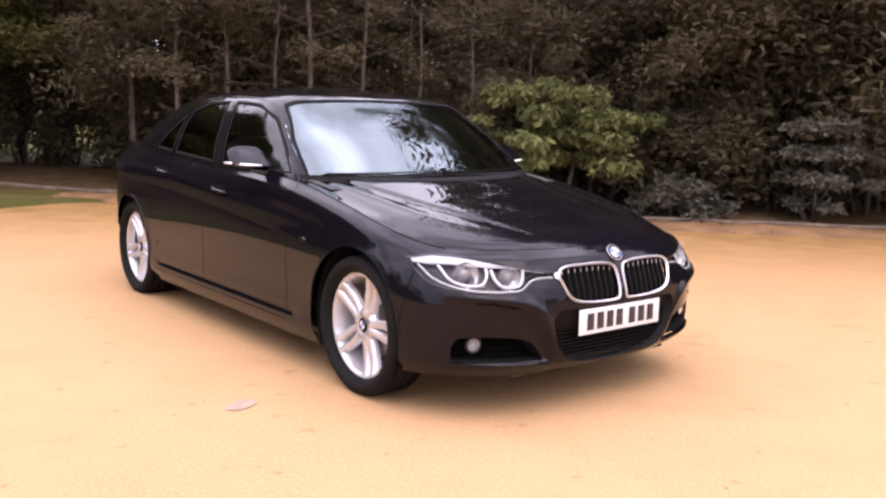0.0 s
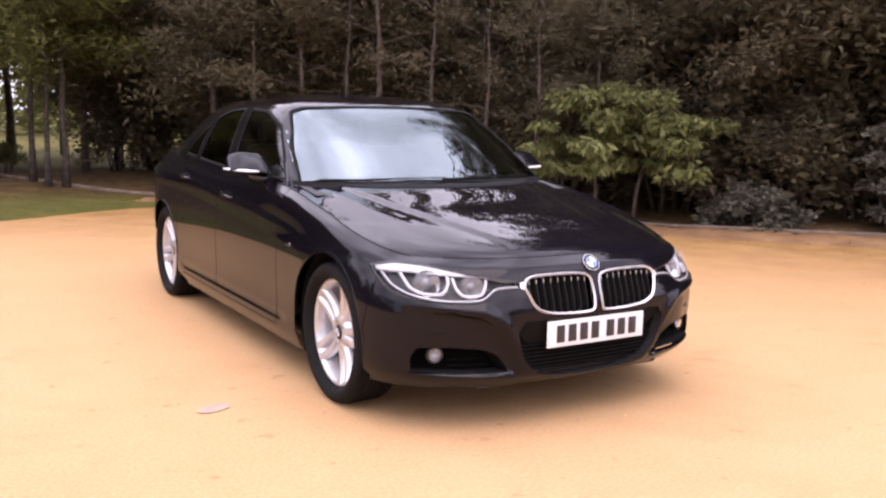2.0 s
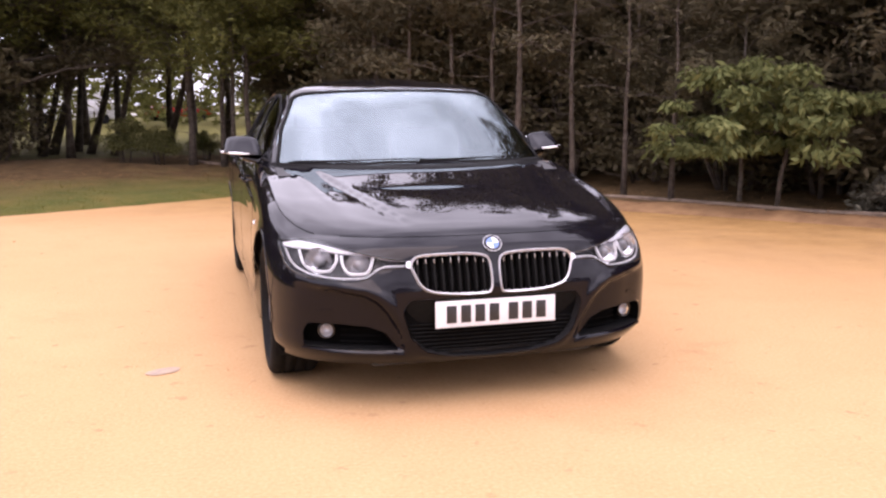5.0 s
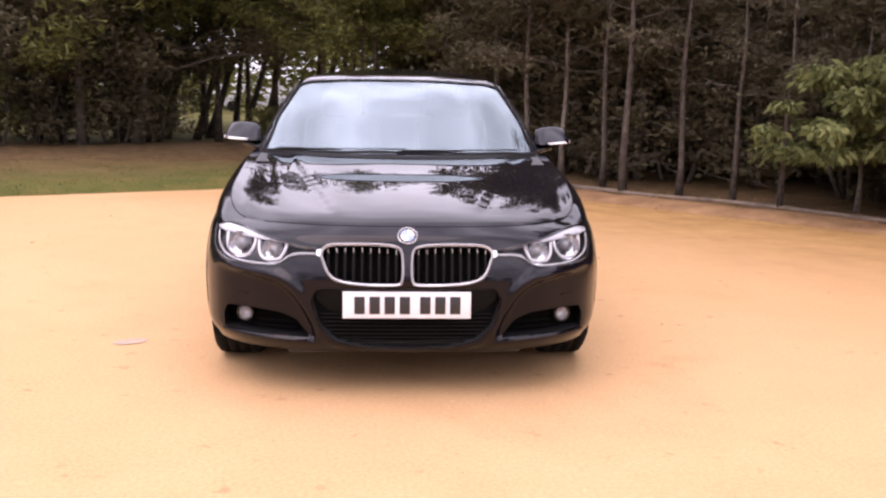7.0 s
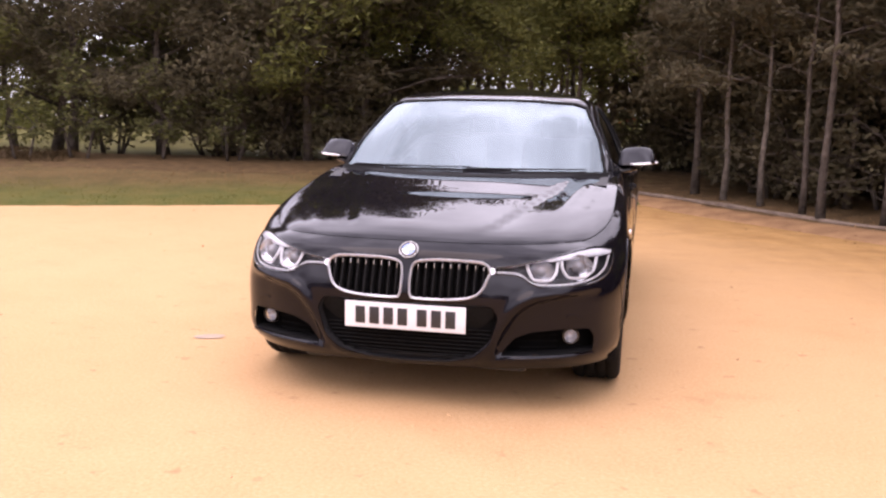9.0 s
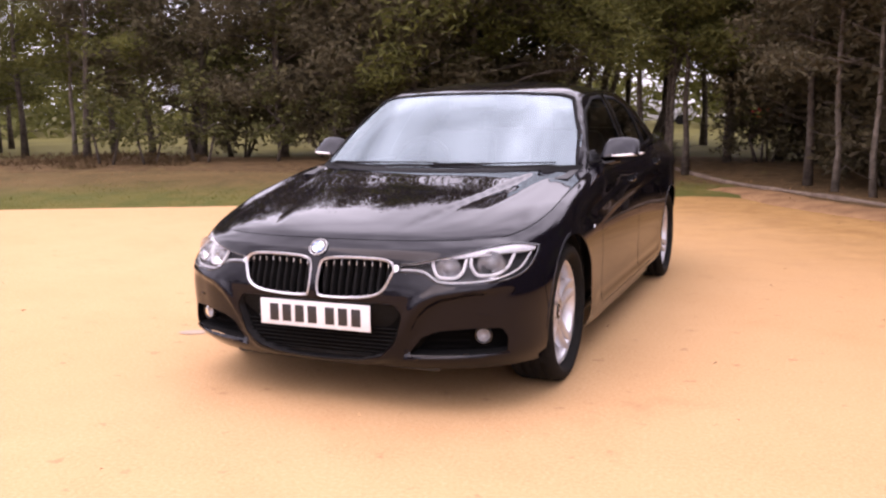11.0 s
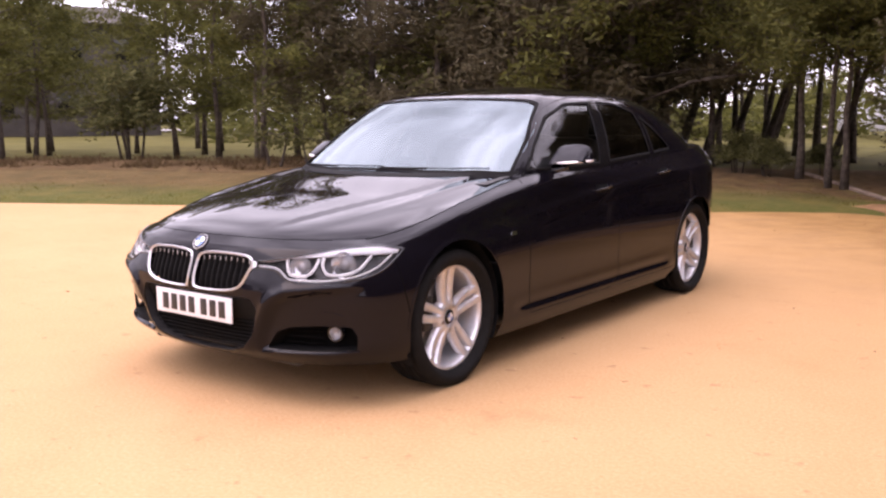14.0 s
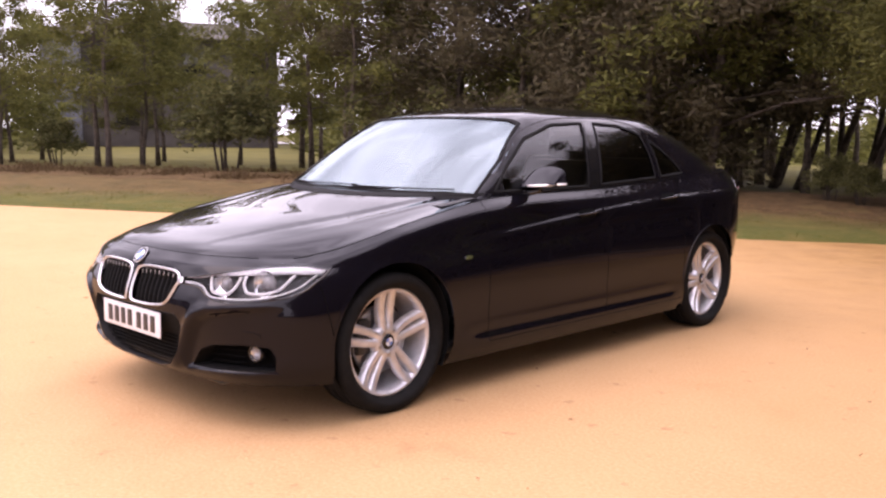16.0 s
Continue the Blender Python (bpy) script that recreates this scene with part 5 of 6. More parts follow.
# black scuttle between bonnet and screen
bm = bmesh.new()
rows = []
for z in np.linspace(0.918, 0.952, 6):
    o = cab_outline(float(z), 240)
    o = o[o[:, 1] < 0.80]
    o = o[np.argsort(o[:, 0])]
    q = np.linspace(-0.78, 0.78, 61)
    rows.append([bm.verts.new((x, float(np.interp(x, o[:, 0], o[:, 1])) - 0.004, float(z) + 0.002)) for x in q])
for a, b in zip(rows, rows[1:]):
    for k in range(60):
        bm.faces.new((a[k], a[k + 1], b[k + 1], b[k]))
bmesh.ops.recalc_face_normals(bm, faces=bm.faces)
part("scuttle", bm, M["dull"], car)
# wipers at rest along the foot of the screen
for x0, x1 in ((-0.66, 0.02), (0.0, 0.64)):
    w = part("wiper", tube(bmesh.new(), [FR(x, 0.957 + 0.006 * (x - x0) / (x1 - x0), 0.006) for x in np.linspace(x0, x1, 14)], 0.0036, 6), M["dull"], cabin)
    part("wiper_arm", tube(bmesh.new(), [FR(x, 0.950 + 0.010 * (x - x0) / (x1 - x0), 0.007) for x in np.linspace(x0 - 0.02, (x0 + x1) / 2, 10)], [0.0045 - 0.0002 * k for k in range(10)], 6), M["dull"], w)
rw = part("rear_window", patch(BACKLIGHT, SKIN.rear, -0.002, 8), M["tint"], cabin)
part("window_seal", patch(BACKLIGHT, SKIN.rear, 0.004, rim=0.02), M["gloss"], rw)

# bonnet joint along the wings, and the line across the nose; both end on the lamps
for s in (1, -1):
    e = [tuple(p) for p in EDGE[HOOD_SIDE - 30:HOOD_END:2] if p[1] > -0.43]
    part("shut_line", tube(bmesh.new(), [(s * x, y, z + 0.0004) for x, y, z in e], 0.0019, 6), M["groove"], bonnet)
e = [tuple(p) for p in EDGE[:HOOD_SIDE:2] if p[0] < 0.61]
part("shut_line", tube(bmesh.new(), [(-x, y, z + 0.0004) for x, y, z in e[:0:-1]] + [(x, y, z + 0.0004) for x, y, z in e], 0.0013, 6), M["groove"], bonnet)

# radiator grilles
for s in (1, -1):
    poly = KIDNEY if s > 0 else flip_x(KIDNEY)
    g = part("grille", patch(poly, FR, 0.013, rim=0.0105), M["frame"], car, "chrome-framed black kidney grille")
    part("grille_back", patch(poly, FR, -0.055, 4, 0.0), M["groove"], g)
    part("grille_wall", patch(poly, lambda x, z, l: FR(x, z, 0) + Vector((0, 0.055 if l < 0 else 0.0, 0)), -0.01, rim=0.004), M["plastic"], g)
    for k in range(9):
        x = s * (0.045 + k * 0.0345)
        lo = min(z for (a, z) in poly if abs(a - x) < 0.022) + 0.006
        hi = max(z for (a, z) in poly if abs(a - x) < 0.022) - 0.004
        bm = bmesh.new()
        n = 8
        pts = [FR(x, lo + (hi - lo) * i / n, 0.0) for i in range(n + 1)]
        vs = [[bm.verts.new(p + Vector((dx, dy, 0))) for dx, dy in ((-0.005, 0.055), (-0.005, 0.014), (-0.002, 0.009), (0.002, 0.009), (0.005, 0.014), (0.005, 0.055))] for p in pts]
        for a, b in zip(vs, vs[1:]):
            for q in range(5):
                bm.faces.new((a[q], a[q + 1], b[q + 1], b[q]))
        sl = part("slat", bm, M["dull"], g)
        bm = bmesh.new()
        p = FR(x, hi - 0.026, 0.0)
        box(bm, p.x, p.y + 0.008, p.z, 0.003, 0.004, 0.020, 0.001)
        part("slat_tip", bm, M["frame"], sl)
    # bright ear of the frame, and the dark link that carries the lamp's lines on to it
    part("grille_ear", patch(dense(rounded([(s * 0.345, 0.598), (s * 0.350, 0.632), (s * 0.366, 0.628), (s * 0.370, 0.608)], 0.006), 0.01), FR, 0.003, 3, 0.004), M["frame"], g)

# painted bar between the grilles
part("grille_bar", patch(dense(rounded([(-0.0175, 0.488), (-0.0145, 0.57), (-0.024, 0.652), (0.024, 0.652), (0.0145, 0.57), (0.0175, 0.488)], 0.006, 2), 0.012), FR, 0.006, 4, 0.02), M["paint"], car)

# nose badge
p = FR(0, 0.685)
nrm = (FR(0, 0.685, 0.01) - p).normalized()
tilt = Matrix.Translation(p) @ nrm.to_track_quat("Z", "Y").to_matrix().to_4x4()
bm = bmesh.new()
bmesh.ops.create_cone(bm, cap_ends=True, segments=40, radius1=0.041, radius2=0.039, depth=0.008, matrix=tilt @ Matrix.Translation((0, 0, 0.003)))
badge = part("badge", bm, M["gloss"], bonnet, "round silver badge with blue and white quarters")
part("badge_rim", tube(bmesh.new(), [tilt @ Vector((0.0385 * math.cos(a), 0.0385 * math.sin(a), 0.006)) for a in np.linspace(0, math.tau, 41)], 0.0015, 6, cap=False), M["satin"], badge)
for k in range(4):
    bm = bmesh.new()
    vs = [bm.verts.new(tilt @ Vector((0, 0, 0.0085)))] + [bm.verts.new(tilt @ Vector((0.027 * math.cos(a), 0.027 * math.sin(a), 0.0085))) for a in np.linspace(k * math.pi / 2, (k + 1) * math.pi / 2, 9)]
    bm.faces.new(vs)
    part("badge_quarter", bm, M["blue" if k % 2 else "white_gloss"], badge)

# headlamps
HL_TOP = soft([(0.47, 0.646), (0.596, 0.671), (0.672, 0.687), (0.735, 0.693), (0.785, 0.690), (0.822, 0.679)], 0.015)
HALOS = ((0.556, 0.614, 0.058, [(0.497, 0.640), (0.501, 0.622), (0.519, 0.589), (0.538, 0.580), (0.590, 0.579), (0.612, 0.605), (0.616, 0.646)]),
         (0.703, 0.624, 0.066, [(0.632, 0.650), (0.636, 0.624), (0.654, 0.596), (0.673, 0.584), (0.722, 0.584), (0.757, 0.606), (0.768, 0.655)]))
for s in (1, -1):
    poly = HEADLAMP if s > 0 else flip_x(HEADLAMP)

    def deep(x, z, lift, s=s):
        """Onto a plane set back into the wing, and forward with lift."""
        return FR(x, z, 0.0) + Vector((-s * 0.02, 0.055, 0)) * (-lift / 0.05)

    def inner(x, z, back, s=s):
        """A point behind the lens, by its depth."""
        return FR(s * x, z, 0) + Vector((-s * 0.25 * back, back, 0))
    lamp = part("headlamp", patch(poly, deep, -0.05, 6), M["plastic"], car, "clear headlamp with two round lamps and a white brow")
    part("lamp_wall", patch(poly, lambda x, z, l: deep(x, z, -0.05 if l < 0.002 else 0.0), 0.004, rim=0.006), M["plastic"], lamp)
    part("bezel", patch(poly, FR, 0.003, rim=0.006), M["gloss"], lamp)
    cover = part("lens_cover", patch(poly, FR, 0.001, 6), M["lens"], lamp)
    cover.visible_shadow = False
    # white brow under the upper edge, widest towards the wing
    bm, rows, n = bmesh.new(), [], len(HL_TOP)
    for i, (x, z) in enumerate(HL_TOP):
        w = 0.006 + 0.030 * ease((i / n) / 0.65) * (1 - 0.6 * ease((i / n - 0.85) / 0.15))
        rows.append([bm.verts.new(inner(x, z, 0.005)), bm.verts.new(inner(x, z - w * 0.8, 0.008)), bm.verts.new(inner(x, z - w, 0.03))])
    for a, b in zip(rows, rows[1:]):
        for k in range(2):
            bm.faces.new((a[k], a[k + 1], b[k + 1], b[k]) if s > 0 else (a[k + 1], a[k], b[k], b[k + 1]))
    part("brow", bm, M["ring"], lamp, "white light strip")
    # bright line along the foot, and two that run on to the grille
    low = soft([(0.375, 0.611), (0.44, 0.609), (0.478, 0.600), (0.510, 0.577), (0.545, 0.564), (0.671, 0.563), (0.755, 0.577), (0.80, 0.608), (0.815, 0.655)], 0.012)
    part("lamp_trim", tube(bmesh.new(), [inner(x, z, 0.010) for x, z in low], 0.0040, 6), M["guide"], lamp)
    part("lamp_trim", tube(bmesh.new(), [inner(x, z, 0.012) for x, z in soft([(0.375, 0.630), (0.43, 0.633), (0.505, 0.647)], 0.015)], 0.0030, 6), M["guide"], lamp)
    for cx, cz, r, arc in HALOS:
        face = Vector((s * 0.35, -1, 0.05)).normalized()
        q = Matrix.Translation(inner(cx, cz - 0.004, 0.036)) @ face.to_track_quat("X", "Z").to_matrix().to_4x4()
        bm = bmesh.new()
        lathe(bm, [(0.014, r * 0.86), (0.004, r * 0.74), (-0.008, r * 0.55), (-0.010, r * 0.44)], 32)
        bm.transform(q)
        ring = part("lamp_bowl", bm, M["bowl"], lamp)
        # angular light guide round the bowl, open at its top
        part("light_guide", tube(bmesh.new(), [inner(x, z, 0.018) for x, z in soft(arc, 0.008)], 0.0066, 8), M["guide"], ring)
        bm = bmesh.new()
        lathe(bm, [(-0.014, r * 0.46), (0.002, r * 0.42), (0.012, r * 0.28), (0.015, 0.001)], 28)
        bm.transform(q)
        part("projector", bm, M["projector"], ring)

# lower bumper: intakes, ribs, fog lamps
INT = part("lower_intake", patch(MAIN_INTAKE, FR, -0.045, 5, 0.0), M["groove"], body)
part("intake_wall", patch(MAIN_INTAKE, lambda x, z, l: FR(x, z, 0) + Vector((0, 0.05 if l < 0.002 else 0.0, 0)), 0.004, rim=0.006), M["plastic"], INT)
for k in range(9):
    z = 0.225 + k * 0.017
    w = 0.15 + 0.21 * min(1, (z - 0.21) / 0.10) ** 0.6
    bm = bmesh.new()
    tube(bm, [FR(x, z, 0) + Vector((0, 0.034, 0)) for x in np.linspace(-w, w, 25)], 0.0034, 5)
    part("intake_bar", bm, M["dull"], INT)
plinth = dense(rounded([(-0.36, 0.476), (0.36, 0.476), (0.375, 0.43), (0.30, 0.355), (-0.30, 0.355), (-0.375, 0.43)], 0.03, 3), 0.03)
part("plate_panel", patch(plinth, lambda x, z, l: FR(x, z, 0) + Vector((0, 0.010 + 0.32 * (0.476 - z), 0)), 0.0, 5, 0.0), M["dull"], body)
for s in (1, -1):
    poly = SIDE_INTAKE if s > 0 else flip_x(SIDE_INTAKE)
    si = part("side_intake", patch(poly, lambda x, z, l: FR(x, z, 0) + Vector((0, 0.085, 0)), -0.04, 4), M["groove"], body)
    part("intake_wall", patch(poly, lambda x, z, l: FR(x, z, 0) + Vector((0, 0.09 if l < 0.002 else 0.0, 0)), 0.004, rim=0.006), M["dull"], si)
    part("intake_lip", ribbon([(s * x, z) for x, z in soft([(0.378, 0.241), (0.443, 0.247), (0.586, 0.252), (0.683, 0.257), (0.772, 0.258)], 0.02)], FR, 0.013, 0.008), M["paint"], si)
    for k in range(4):
        bm = bmesh.new()
        z = 0.285 + k * 0.026
        tube(bm, [FR(s * x, z, 0) + Vector((0, 0.05, 0)) for x in np.linspace(0.46, 0.62, 10)], 0.004, 5)
        part("intake_bar", bm, M["groove"], si)
    part("vent_brow", ribbon([(s * x, z) for x, z in soft([(0.662, 0.428), (0.70, 0.424), (0.725, 0.412)], 0.012)], FR, 0.012, 0.004), M["paint"], body)
    c = FR(s * 0.676, 0.34, 0) + Vector((0, 0.030, -0.005))
    q = Matrix.Translation(c) @ Vector((s * 0.25, -1, 0.0)).to_track_quat("X", "Z").to_matrix().to_4x4()
    bm = bmesh.new()
    lathe(bm, [(-0.03, 0.037), (0.004, 0.037), (0.007, 0.033), (0.002, 0.027)], 32)
    bm.transform(q)
    fog = part("fog_lamp", bm, M["gloss"], car, "round fog lamp in the bumper intake")
    bm = bmesh.new()
    lathe(bm, [(0.002, 0.027), (-0.010, 0.022), (-0.020, 0.012), (-0.022, 0.001)], 28)
    bm.transform(q)
    part("reflector", bm, M["fog_bowl"], fog)
    bm = bmesh.new()
    lathe(bm, [(0.003, 0.027), (0.007, 0.020), (0.009, 0.010), (0.010, 0.001)], 28)
    bm.transform(q)
    part("lens_cover", bm, M["lens"], fog)

# number plate: plain marks in place of its characters
bm = bmesh.new()
box(bm, 0, -0.795, 0.412, 0.52, 0.006, 0.111, 0.002)
plate = part("plate", bm, M["plate_white"], car, "white front plate with dark marks")
x = -0.217
for k in range(7):
    bm = bmesh.new()
    box(bm, x + 0.025, -0.7985, 0.411, 0.043, 0.0014, 0.073, 0.0004)
    part("plate_mark", bm, M["plate_ink"], plate)
    x += 0.061 + (0.022 if k == 3 else 0)

# door mirrors: a shell with a flat foot, whose face slopes back to the glass
for s in (1, -1):
    bm, rows, nu, nv = bmesh.new(), [], 29, 15
    for j in range(nv):
        v = j / (nv - 1)
        row = []
        for i in range(nu):
            u = -1 + 2 * i / (nu - 1)                       # -1 at the door, 1 at the outer end
            top = 0.102 * (1 - abs(u) ** 6) ** 0.45 * (1 - 0.22 * max(0, u) ** 1.5)
            bulge = (1 - abs(u) ** 6) ** 0.5 * (0.7 + 0.3 * min(1, v / 0.08)) * (1 - v) ** 0.85
            row.append(bm.verts.new((s * (0.903 + 0.116 * u - 0.010 * v * u), 1.030 + 0.018 * u - 0.135 * bulge, 0.982 + top * v + 0.010 * u)))
        rows.append(row)
    for a, b in zip(rows, rows[1:]):
        for k in range(nu - 1):
            bm.faces.new((a[k], a[k + 1], b[k + 1], b[k]))
    foot = [bm.verts.new((v.co.x, 1.034, v.co.z + 0.004)) for v in rows[0]]
    for k in range(nu - 1):
        bm.faces.new((rows[0][k + 1], rows[0][k], foot[k], foot[k + 1]))
    bmesh.ops.recalc_face_normals(bm, faces=bm.faces)
    mir = part("door_mirror", bm, M["paint"], car, "black door mirror with an indicator strip")
    bm = bmesh.new()
    tube(bm, [(s * x, y, z) for x, y, z in ((0.868, 0.905, 0.989), (0.92, 0.908, 0.991), (0.975, 0.928, 0.995), (1.012, 0.985, 0.999), (1.020, 1.025, 1.000))], [0.004, 0.0065, 0.0065, 0.006, 0.004], 8)
    part("indicator", bm, M["ring"], mir, "white indicator strip")
    bm = bmesh.new()
    tube(bm, [(s * x, y, z) for x, y, z in ((0.78, 0.95, 0.945), (0.83, 0.965, 0.955), (0.89, 0.98, 0.980))], [0.03, 0.028, 0.035], 12, flat=0.6)
    part("mirror_arm", bm, M["gloss"], mir)
    bm = bmesh.new()
    box(bm, s * 0.90, 1.028, 1.026, 0.176, 0.010, 0.066, 0.004)
    part("mirror_glass", bm, M["chrome"], mir)
    part("mirror_patch", patch(rounded([(0.72, 0.944), (0.835, 1.045), (0.82, 0.948)], 0.01), side_of(s), 0.003, 3), M["gloss"], cabin)


# wheels
def spoke(bm, a0, a1, s):
    """One blade of a double spoke, from the hub at angle a0 to the rim at angle a1."""
    rows = []
    for t in np.linspace(0, 1, 8):
        r = 0.052 + (0.235 - 0.052) * t
        a = a0 + (a1 - a0) * t ** 0.8
        w = 0.0160 + 0.0015 * t
        xf = 0.022 - 0.018 * (1 - (2 * t - 0.9) ** 2) * 0.5 + 0.012 * t ** 3
        d = Vector((0, math.cos(a), math.sin(a)))
        side = Vector((0, -math.sin(a), math.cos(a)))
        rows.append([bm.verts.new(Vector((s * xx, 0, 0)) + d * r + side * w * k) for k, xx in ((-1.25, xf - 0.035), (-1, xf - 0.004), (-0.55, xf), (0.55, xf), (1, xf - 0.004), (1.25, xf - 0.035))])
    for p, q in zip(rows, rows[1:]):
        for k in range(5):
            f = (p[k], p[k + 1], q[k + 1], q[k])
            bm.faces.new(f if s < 0 else f[::-1])


def make_wheel(s, turn):
    w = part("wheel", lathe(bmesh.new(), [(0.050, 0.2205), (0.064, 0.2235), (0.073, 0.231), (0.075, 0.240), (0.070, 0.2455), (0.06, 0.2445), (-0.09, 0.24), (-0.10, 0.246)], 72, s), M["alloy"], car, "silver five double-spoke alloy wheel")
    bm = bmesh.new()
    prof = [(-0.085, 0.242), (-0.108, 0.262), (-0.112, 0.285), (-0.098, 0.310), (-0.082, 0.3165), (-0.055, 0.318), (-0.053, 0.311), (-0.045, 0.311), (-0.043, 0.318), (-0.004, 0.3185), (-0.003, 0.311), (0.004, 0.311), (0.005, 0.3185), (0.044, 0.318), (0.046, 0.311), (0.054, 0.311),
            (0.056, 0.318), (0.082, 0.3165), (0.098, 0.310), (0.108, 0.296), (0.112, 0.280), (0.109, 0.267), (0.104, 0.263), (0.098, 0.254), (0.078, 0.243)]
    part("tyre", lathe(bm, prof, 80, s), M["rubber"], w)
    part("barrel", lathe(bmesh.new(), [(0.052, 0.221), (0.03, 0.215), (-0.085, 0.209)], 56, s), M["alloy"], w)
    for k in range(5):
        a = turn + k * math.tau / 5
        for e in (-1, 1):
            bm = bmesh.new()
            spoke(bm, a + e * 0.29, a + e * 0.118, s)
            bm.transform(Matrix.Translation((s * 0.040, 0, 0)))
            part("spoke", bm, M["alloy"], w)
    part("hub", lathe(bmesh.new(), [(0.015, 0.085), (0.052, 0.078), (0.058, 0.062), (0.058, 0.036), (0.052, 0.034)], 40, s), M["alloy"], w)
    cap = part("centre_cap", lathe(bmesh.new(), [(0.05, 0.035), (0.060, 0.034), (0.063, 0.026), (0.063, 0.001)], 32, s), M["gloss"], w)
    for k in range(4):
        bm = bmesh.new()
        vs = [bm.verts.new((s * 0.0645, 0, 0))] + [bm.verts.new((s * 0.0645, 0.020 * math.cos(b), 0.020 * math.sin(b))) for b in np.linspace(k * math.pi / 2, (k + 1) * math.pi / 2, 7)]
        bm.faces.new(vs)
        part("badge_quarter", bm, M["blue" if k % 2 else "white_gloss"], cap)
    for k in range(5):
        a = turn + (k + 0.5) * math.tau / 5
        bm = bmesh.new()
        lathe(bm, [(0.04, 0.0095), (0.0605, 0.0095), (0.0605, 0.001)], 10, s)
        bm.transform(Matrix.Translation((0, 0.053 * math.cos(a), 0.053 * math.sin(a))))
        part("wheel_bolt", bm, M["disc"], w)
    disc = part("brake_disc", lathe(bmesh.new(), [(-0.02, 0.06), (0.0, 0.07), (0.0, 0.155), (-0.022, 0.155)], 48, s), M["disc"], w)
    bm = bmesh.new()
    box(bm, s * 0.0, -0.115, 0.03, 0.06, 0.07, 0.16, 0.012)
    part("caliper", bm, M["plastic"], disc)
    return w


for s in (1, -1):
    for y, track, turn in ((0, 0.768, math.pi / 2 + 0.04), (WB, 0.775, math.pi / 2 + 0.35)):
        make_wheel(s, turn if s > 0 else turn + 0.3).matrix_basis = pose(s * track, y, AXLE)

# floor pan, scuttle and cabin fittings
bm = bmesh.new()
box(bm, 0, 1.4, 0.20, 1.0, 4.1, 0.06, 0.02)
for a, b in ((0.40, 2.38), (3.20, 3.50), (-0.66, -0.42)):
    box(bm, 0, (a + b) / 2, 0.215, 1.6 if 0.3 < a < 3 else 1.0, b - a, 0.06, 0.02)
part("floor_pan", bm, M["plastic"], car)
bm = bmesh.new()
pts = [(x, y, z) for y, z in ((0.40, 0.90), (0.62, 0.93), (0.80, 0.925), (1.02, 0.905), (1.10, 0.84), (1.08, 0.62)) for x in np.linspace(-0.76, 0.76, 13)]
inside_parts = part("dashboard", grid_bm(pts, 6, 13), M["cabin"], car)
bm = bmesh.new()
box(bm, 0, 1.9, 0.30, 1.56, 2.6, 0.05)
for s in (1, -1):
    box(bm, s * 0.79, 1.9, 0.6, 0.02, 2.6, 0.62)
part("cabin_lining", bm, M["cabin"], car)


def seat(x, y, rear=False):
    st = part("seat", box(bmesh.new(), x, y, 0.46, 1.25 if rear else 0.50, 0.52, 0.20, 0.05), M["leather"], car)
    bm = bmesh.new()
    box(bm, x, y + 0.34, 0.80, 1.25 if rear else 0.48, 0.16, 0.62, 0.06, Matrix.Rotation(radians(-18), 4, "X"))
    part("seat_back", bm, M["leather"], st)
    for dx in ((-0.35, 0.35) if rear else (0,)):
        bm = bmesh.new()
        box(bm, x + dx, y + 0.49, 1.17, 0.26, 0.10, 0.17, 0.04, Matrix.Rotation(radians(-12), 4, "X"))
        part("headrest", bm, M["leather"], st)


seat(-0.37, 1.45)
seat(0.37, 1.45)
seat(0, 2.35, True)
bm = bmesh.new()
ring = [(-0.37 + 0.185 * math.cos(a), 1.16 + 0.07 * math.sin(a), 0.90 + 0.17 * math.sin(a)) for a in np.linspace(0, math.tau, 33)]
tube(bm, ring, 0.016, 8, cap=False)
tube(bm, [(-0.37, 1.06, 0.86), (-0.37, 1.16, 0.90)], [0.04, 0.05], 10)
for a in (0, math.pi, -math.pi / 2):
    tube(bm, [(-0.37, 1.155, 0.90), (-0.37 + 0.18 * math.cos(a), 1.16 + 0.07 * math.sin(a), 0.90 + 0.165 * math.sin(a))], 0.014, 6)
part("steering_wheel", bm, M["cabin"], car)
bm = bmesh.new()
box(bm, 0, 1.20, 1.265, 0.24, 0.035, 0.07, 0.015)
part("rear_view_mirror", bm, M["cabin"], car)


# ---- small things on the ground ----
def ground_patch():
    bm = bmesh.new()
    n = 22
    ring = [bm.verts.new((0.085 * math.cos(a) * (1 + 0.18 * noise.noise(Vector((math.cos(a) * 2, math.sin(a) * 2, 1)))), 0.05 * math.sin(a) * (1 + 0.2 * noise.noise(Vector((math.cos(a) * 2, math.sin(a) * 2, 4)))), 0.003)) for a in np.linspace(0, math.tau, n, endpoint=False)]
    c = bm.verts.new((0, 0, 0.008))
    for k in range(n):
        bm.faces.new((ring[k], ring[(k + 1) % n], c))
    ob = make("flat_stone", bm, M["stain"])
    ob.matrix_basis = pose(-1.36, 0.14, 0.001, 0, 0, 25)
    tagged(ob, "flat grey stone pressed into the gravel", "stone")


ground_patch()


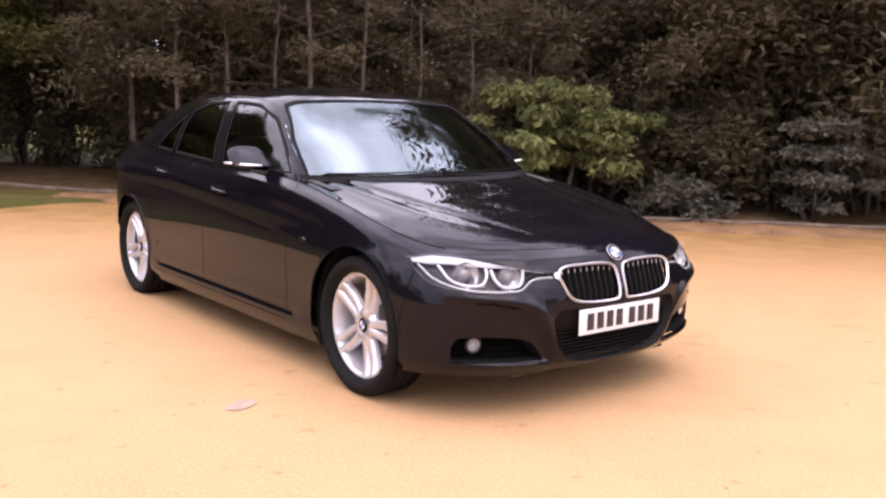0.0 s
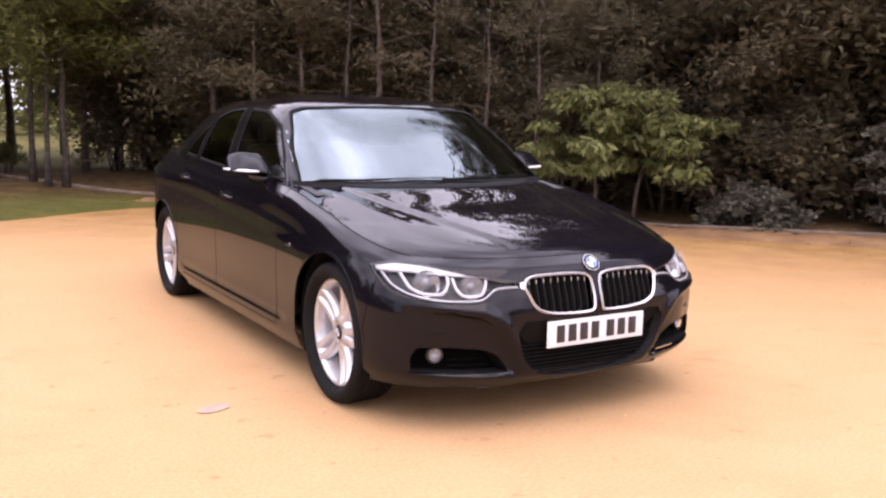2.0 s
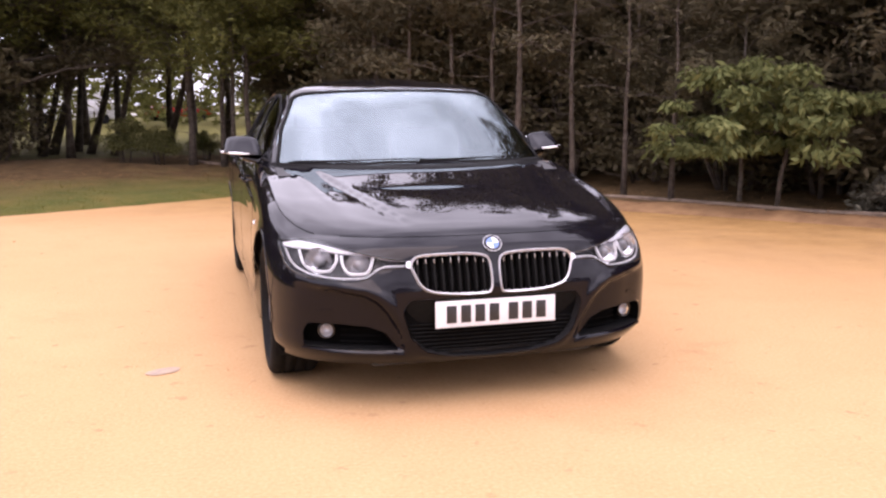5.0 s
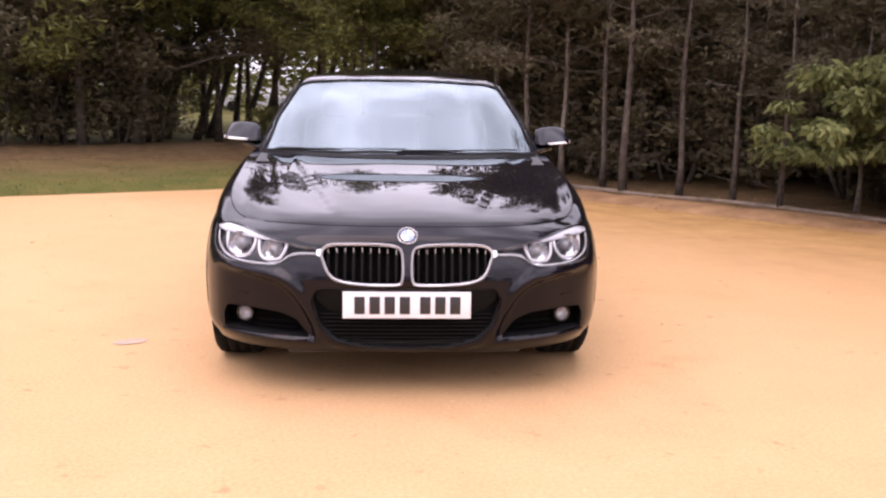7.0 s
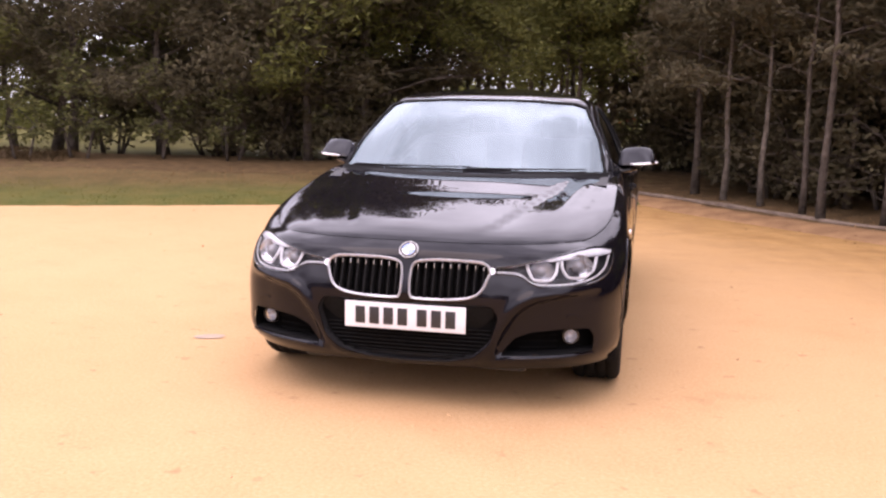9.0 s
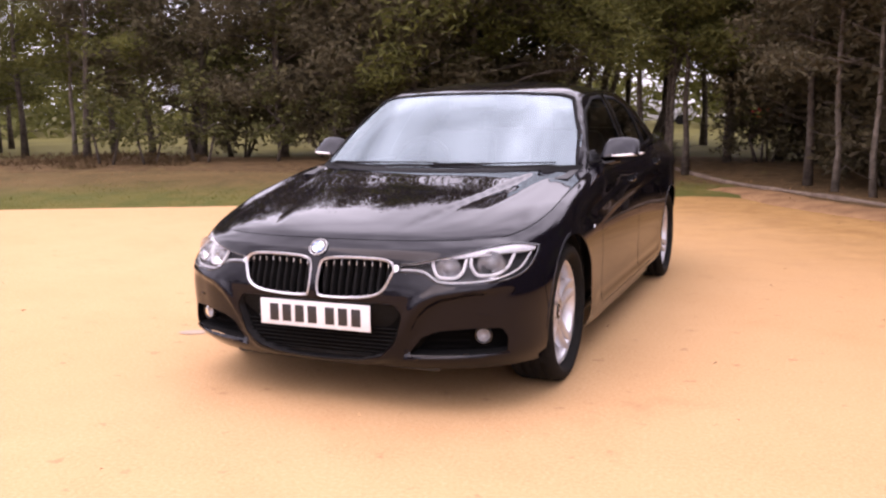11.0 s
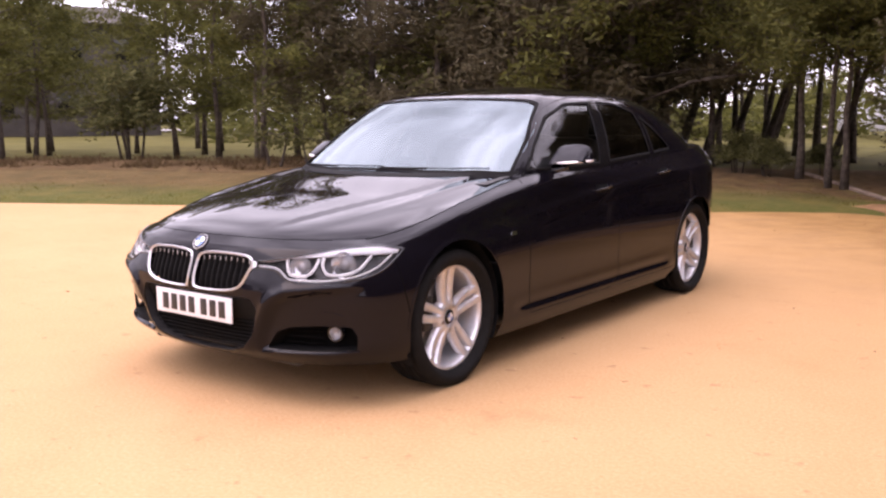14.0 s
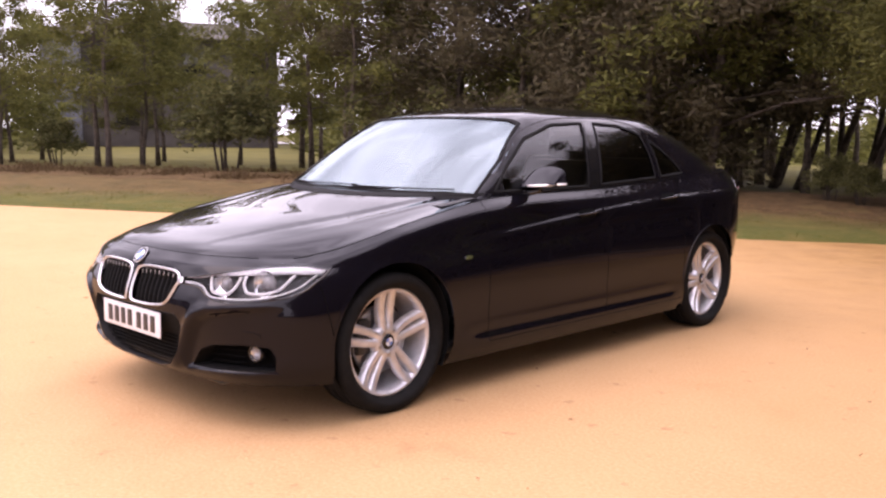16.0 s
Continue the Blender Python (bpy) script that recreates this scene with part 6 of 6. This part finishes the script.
def scatter_quads(name, rng, pts, size, mat, label, cat, stand=0.0, stretch=1.5):
    n = len(pts)
    p = np.array(pts)
    a = rng.normal(size=(n, 3))
    a[:, 2] = stand + 0.25 * rng.random(n)
    a /= np.linalg.norm(a, axis=1)[:, None]
    b = np.cross(a, rng.normal(size=(n, 3)))
    b /= np.linalg.norm(b, axis=1)[:, None]
    if not stand:
        b[:, 2] *= 0.3
    s = (size * (0.5 + rng.random(n)))[:, None]
    w = 0.12 if stand else 0.4
    v = np.stack([p, p + a * s * stretch * 0.5 + b * s * w, p + a * s * stretch, p + a * s * stretch * 0.5 - b * s * w], 1).reshape(-1, 3)
    tagged(new(name, mesh_np(name, v, np.arange(n * 4).reshape(-1, 4), mat)), label, cat, kind="stuff")


def cover():
    rng = np.random.default_rng(5)
    ep = polyline_at([(-16, 1.1), (-12.2, 3.0), (-9.2, 4.45), (-5.0, 6.45), (-1.4, 8.3), (0.9, 10.0)], 300)
    dd = np.gradient(ep, axis=0)
    dd /= np.linalg.norm(dd, axis=1)[:, None]
    pts = []
    for _ in range(15000):
        i = rng.integers(0, 300)
        o = rng.random() ** 1.3 * 2.6 - 0.10
        x, y = ep[i] + np.array((-dd[i, 1], dd[i, 0])) * o + dd[i] * rng.uniform(-0.05, 0.05)
        if noise.noise(Vector((x * 0.8, y * 0.8, 7))) + 0.35 < rng.random() * 0.6:
            continue
        pts.append((x, y, land(x, y) + 0.005))
    scatter_quads("grass_blades", rng, pts, 0.024, M["blade"], "short grass blades on the verge", "grass", 1.4)
    # dry scrub at the feet of the trees
    pts = []
    sp = polyline_at([(-34, -2.6), (-22.8, 3.2), (-17.6, 5.7), (-13.9, 7.4), (-10.9, 8.8), (-9.0, 9.8)], 400)
    ds = np.gradient(sp, axis=0)
    ds /= np.linalg.norm(ds, axis=1)[:, None]
    for _ in range(42000):
        i = rng.integers(0, 400)
        o = abs(rng.normal(0, 1.6)) + 0.1 * rng.normal()
        x, y = sp[i] + np.array((-ds[i, 1], ds[i, 0])) * o + ds[i] * rng.uniform(-0.06, 0.06)
        if noise.noise(Vector((x * 0.9, y * 0.9, 17))) + 0.25 < rng.random() * 0.7:
            continue
        pts.append((x, y, land(x, y) + 0.01))
    scatter_quads("dry_scrub", rng, pts, 0.08, M["scrub"], "dry brown scrub under the open trees", "undergrowth", 0.9)
    # fallen leaves: thick under the trees, few on the drive
    pts = []
    kq = polyline_at([(-13.2, 5.1), (-10.2, 6.6), (-6.0, 8.6), (-2.5, 10.3), (-0.6, 11.3), (0.95, 9.6), (1.6, 8.1), (2.6, 6.9), (3.7, 5.55), (4.6, 4.6), (5.6, 3.3), (7.2, 1.55), (10, -1.1)], 300)
    dq = np.gradient(kq, axis=0)
    dq /= np.linalg.norm(dq, axis=1)[:, None]
    for _ in range(9000):
        i = rng.integers(0, 300)
        o = rng.normal(0.6, 0.55)
        x, y = kq[i] + np.array((-dq[i, 1], dq[i, 0])) * o
        pts.append((x, y, max(0.004, land(x, y) + 0.022)))
    for _ in range(90):
        x, y = rng.uniform(-7, 8), rng.uniform(-4, 8)
        if dist_to(EDGE_PTS, x, y) < 0:
            pts.append((x, y, 0.004))
    scatter_quads("fallen_leaves", rng, pts, 0.020, M["dead_leaf"], "brown fallen leaves on the ground", "leaves")
    # loose stones on the drive
    vs, fs = [], []
    for _ in range(2600):
        x, y = rng.uniform(-7, 8), rng.uniform(-4.5, 8)
        if dist_to(EDGE_PTS, x, y) > -0.05:
            continue
        s = 0.004 + 0.007 * rng.random() ** 2
        k = len(vs)
        o = rng.normal(0, 0.3, (5, 3))
        for q, (a, b, c) in enumerate(((1, 0, 0), (0, 1, 0), (-1, 0, 0), (0, -1, 0), (0, 0, 0.9))):
            vs.append((x + s * (a + o[q, 0]), y + s * (b + o[q, 1]), max(0, s * c)))
        fs += [(k, k + 1, k + 4), (k + 1, k + 2, k + 4), (k + 2, k + 3, k + 4), (k + 3, k, k + 4)]
    tagged(new("loose_stones", mesh_np("loose_stones", np.array(vs), np.array(fs), M["gravel"])), "small loose stones on the gravel", "stones", kind="stuff")


cover()
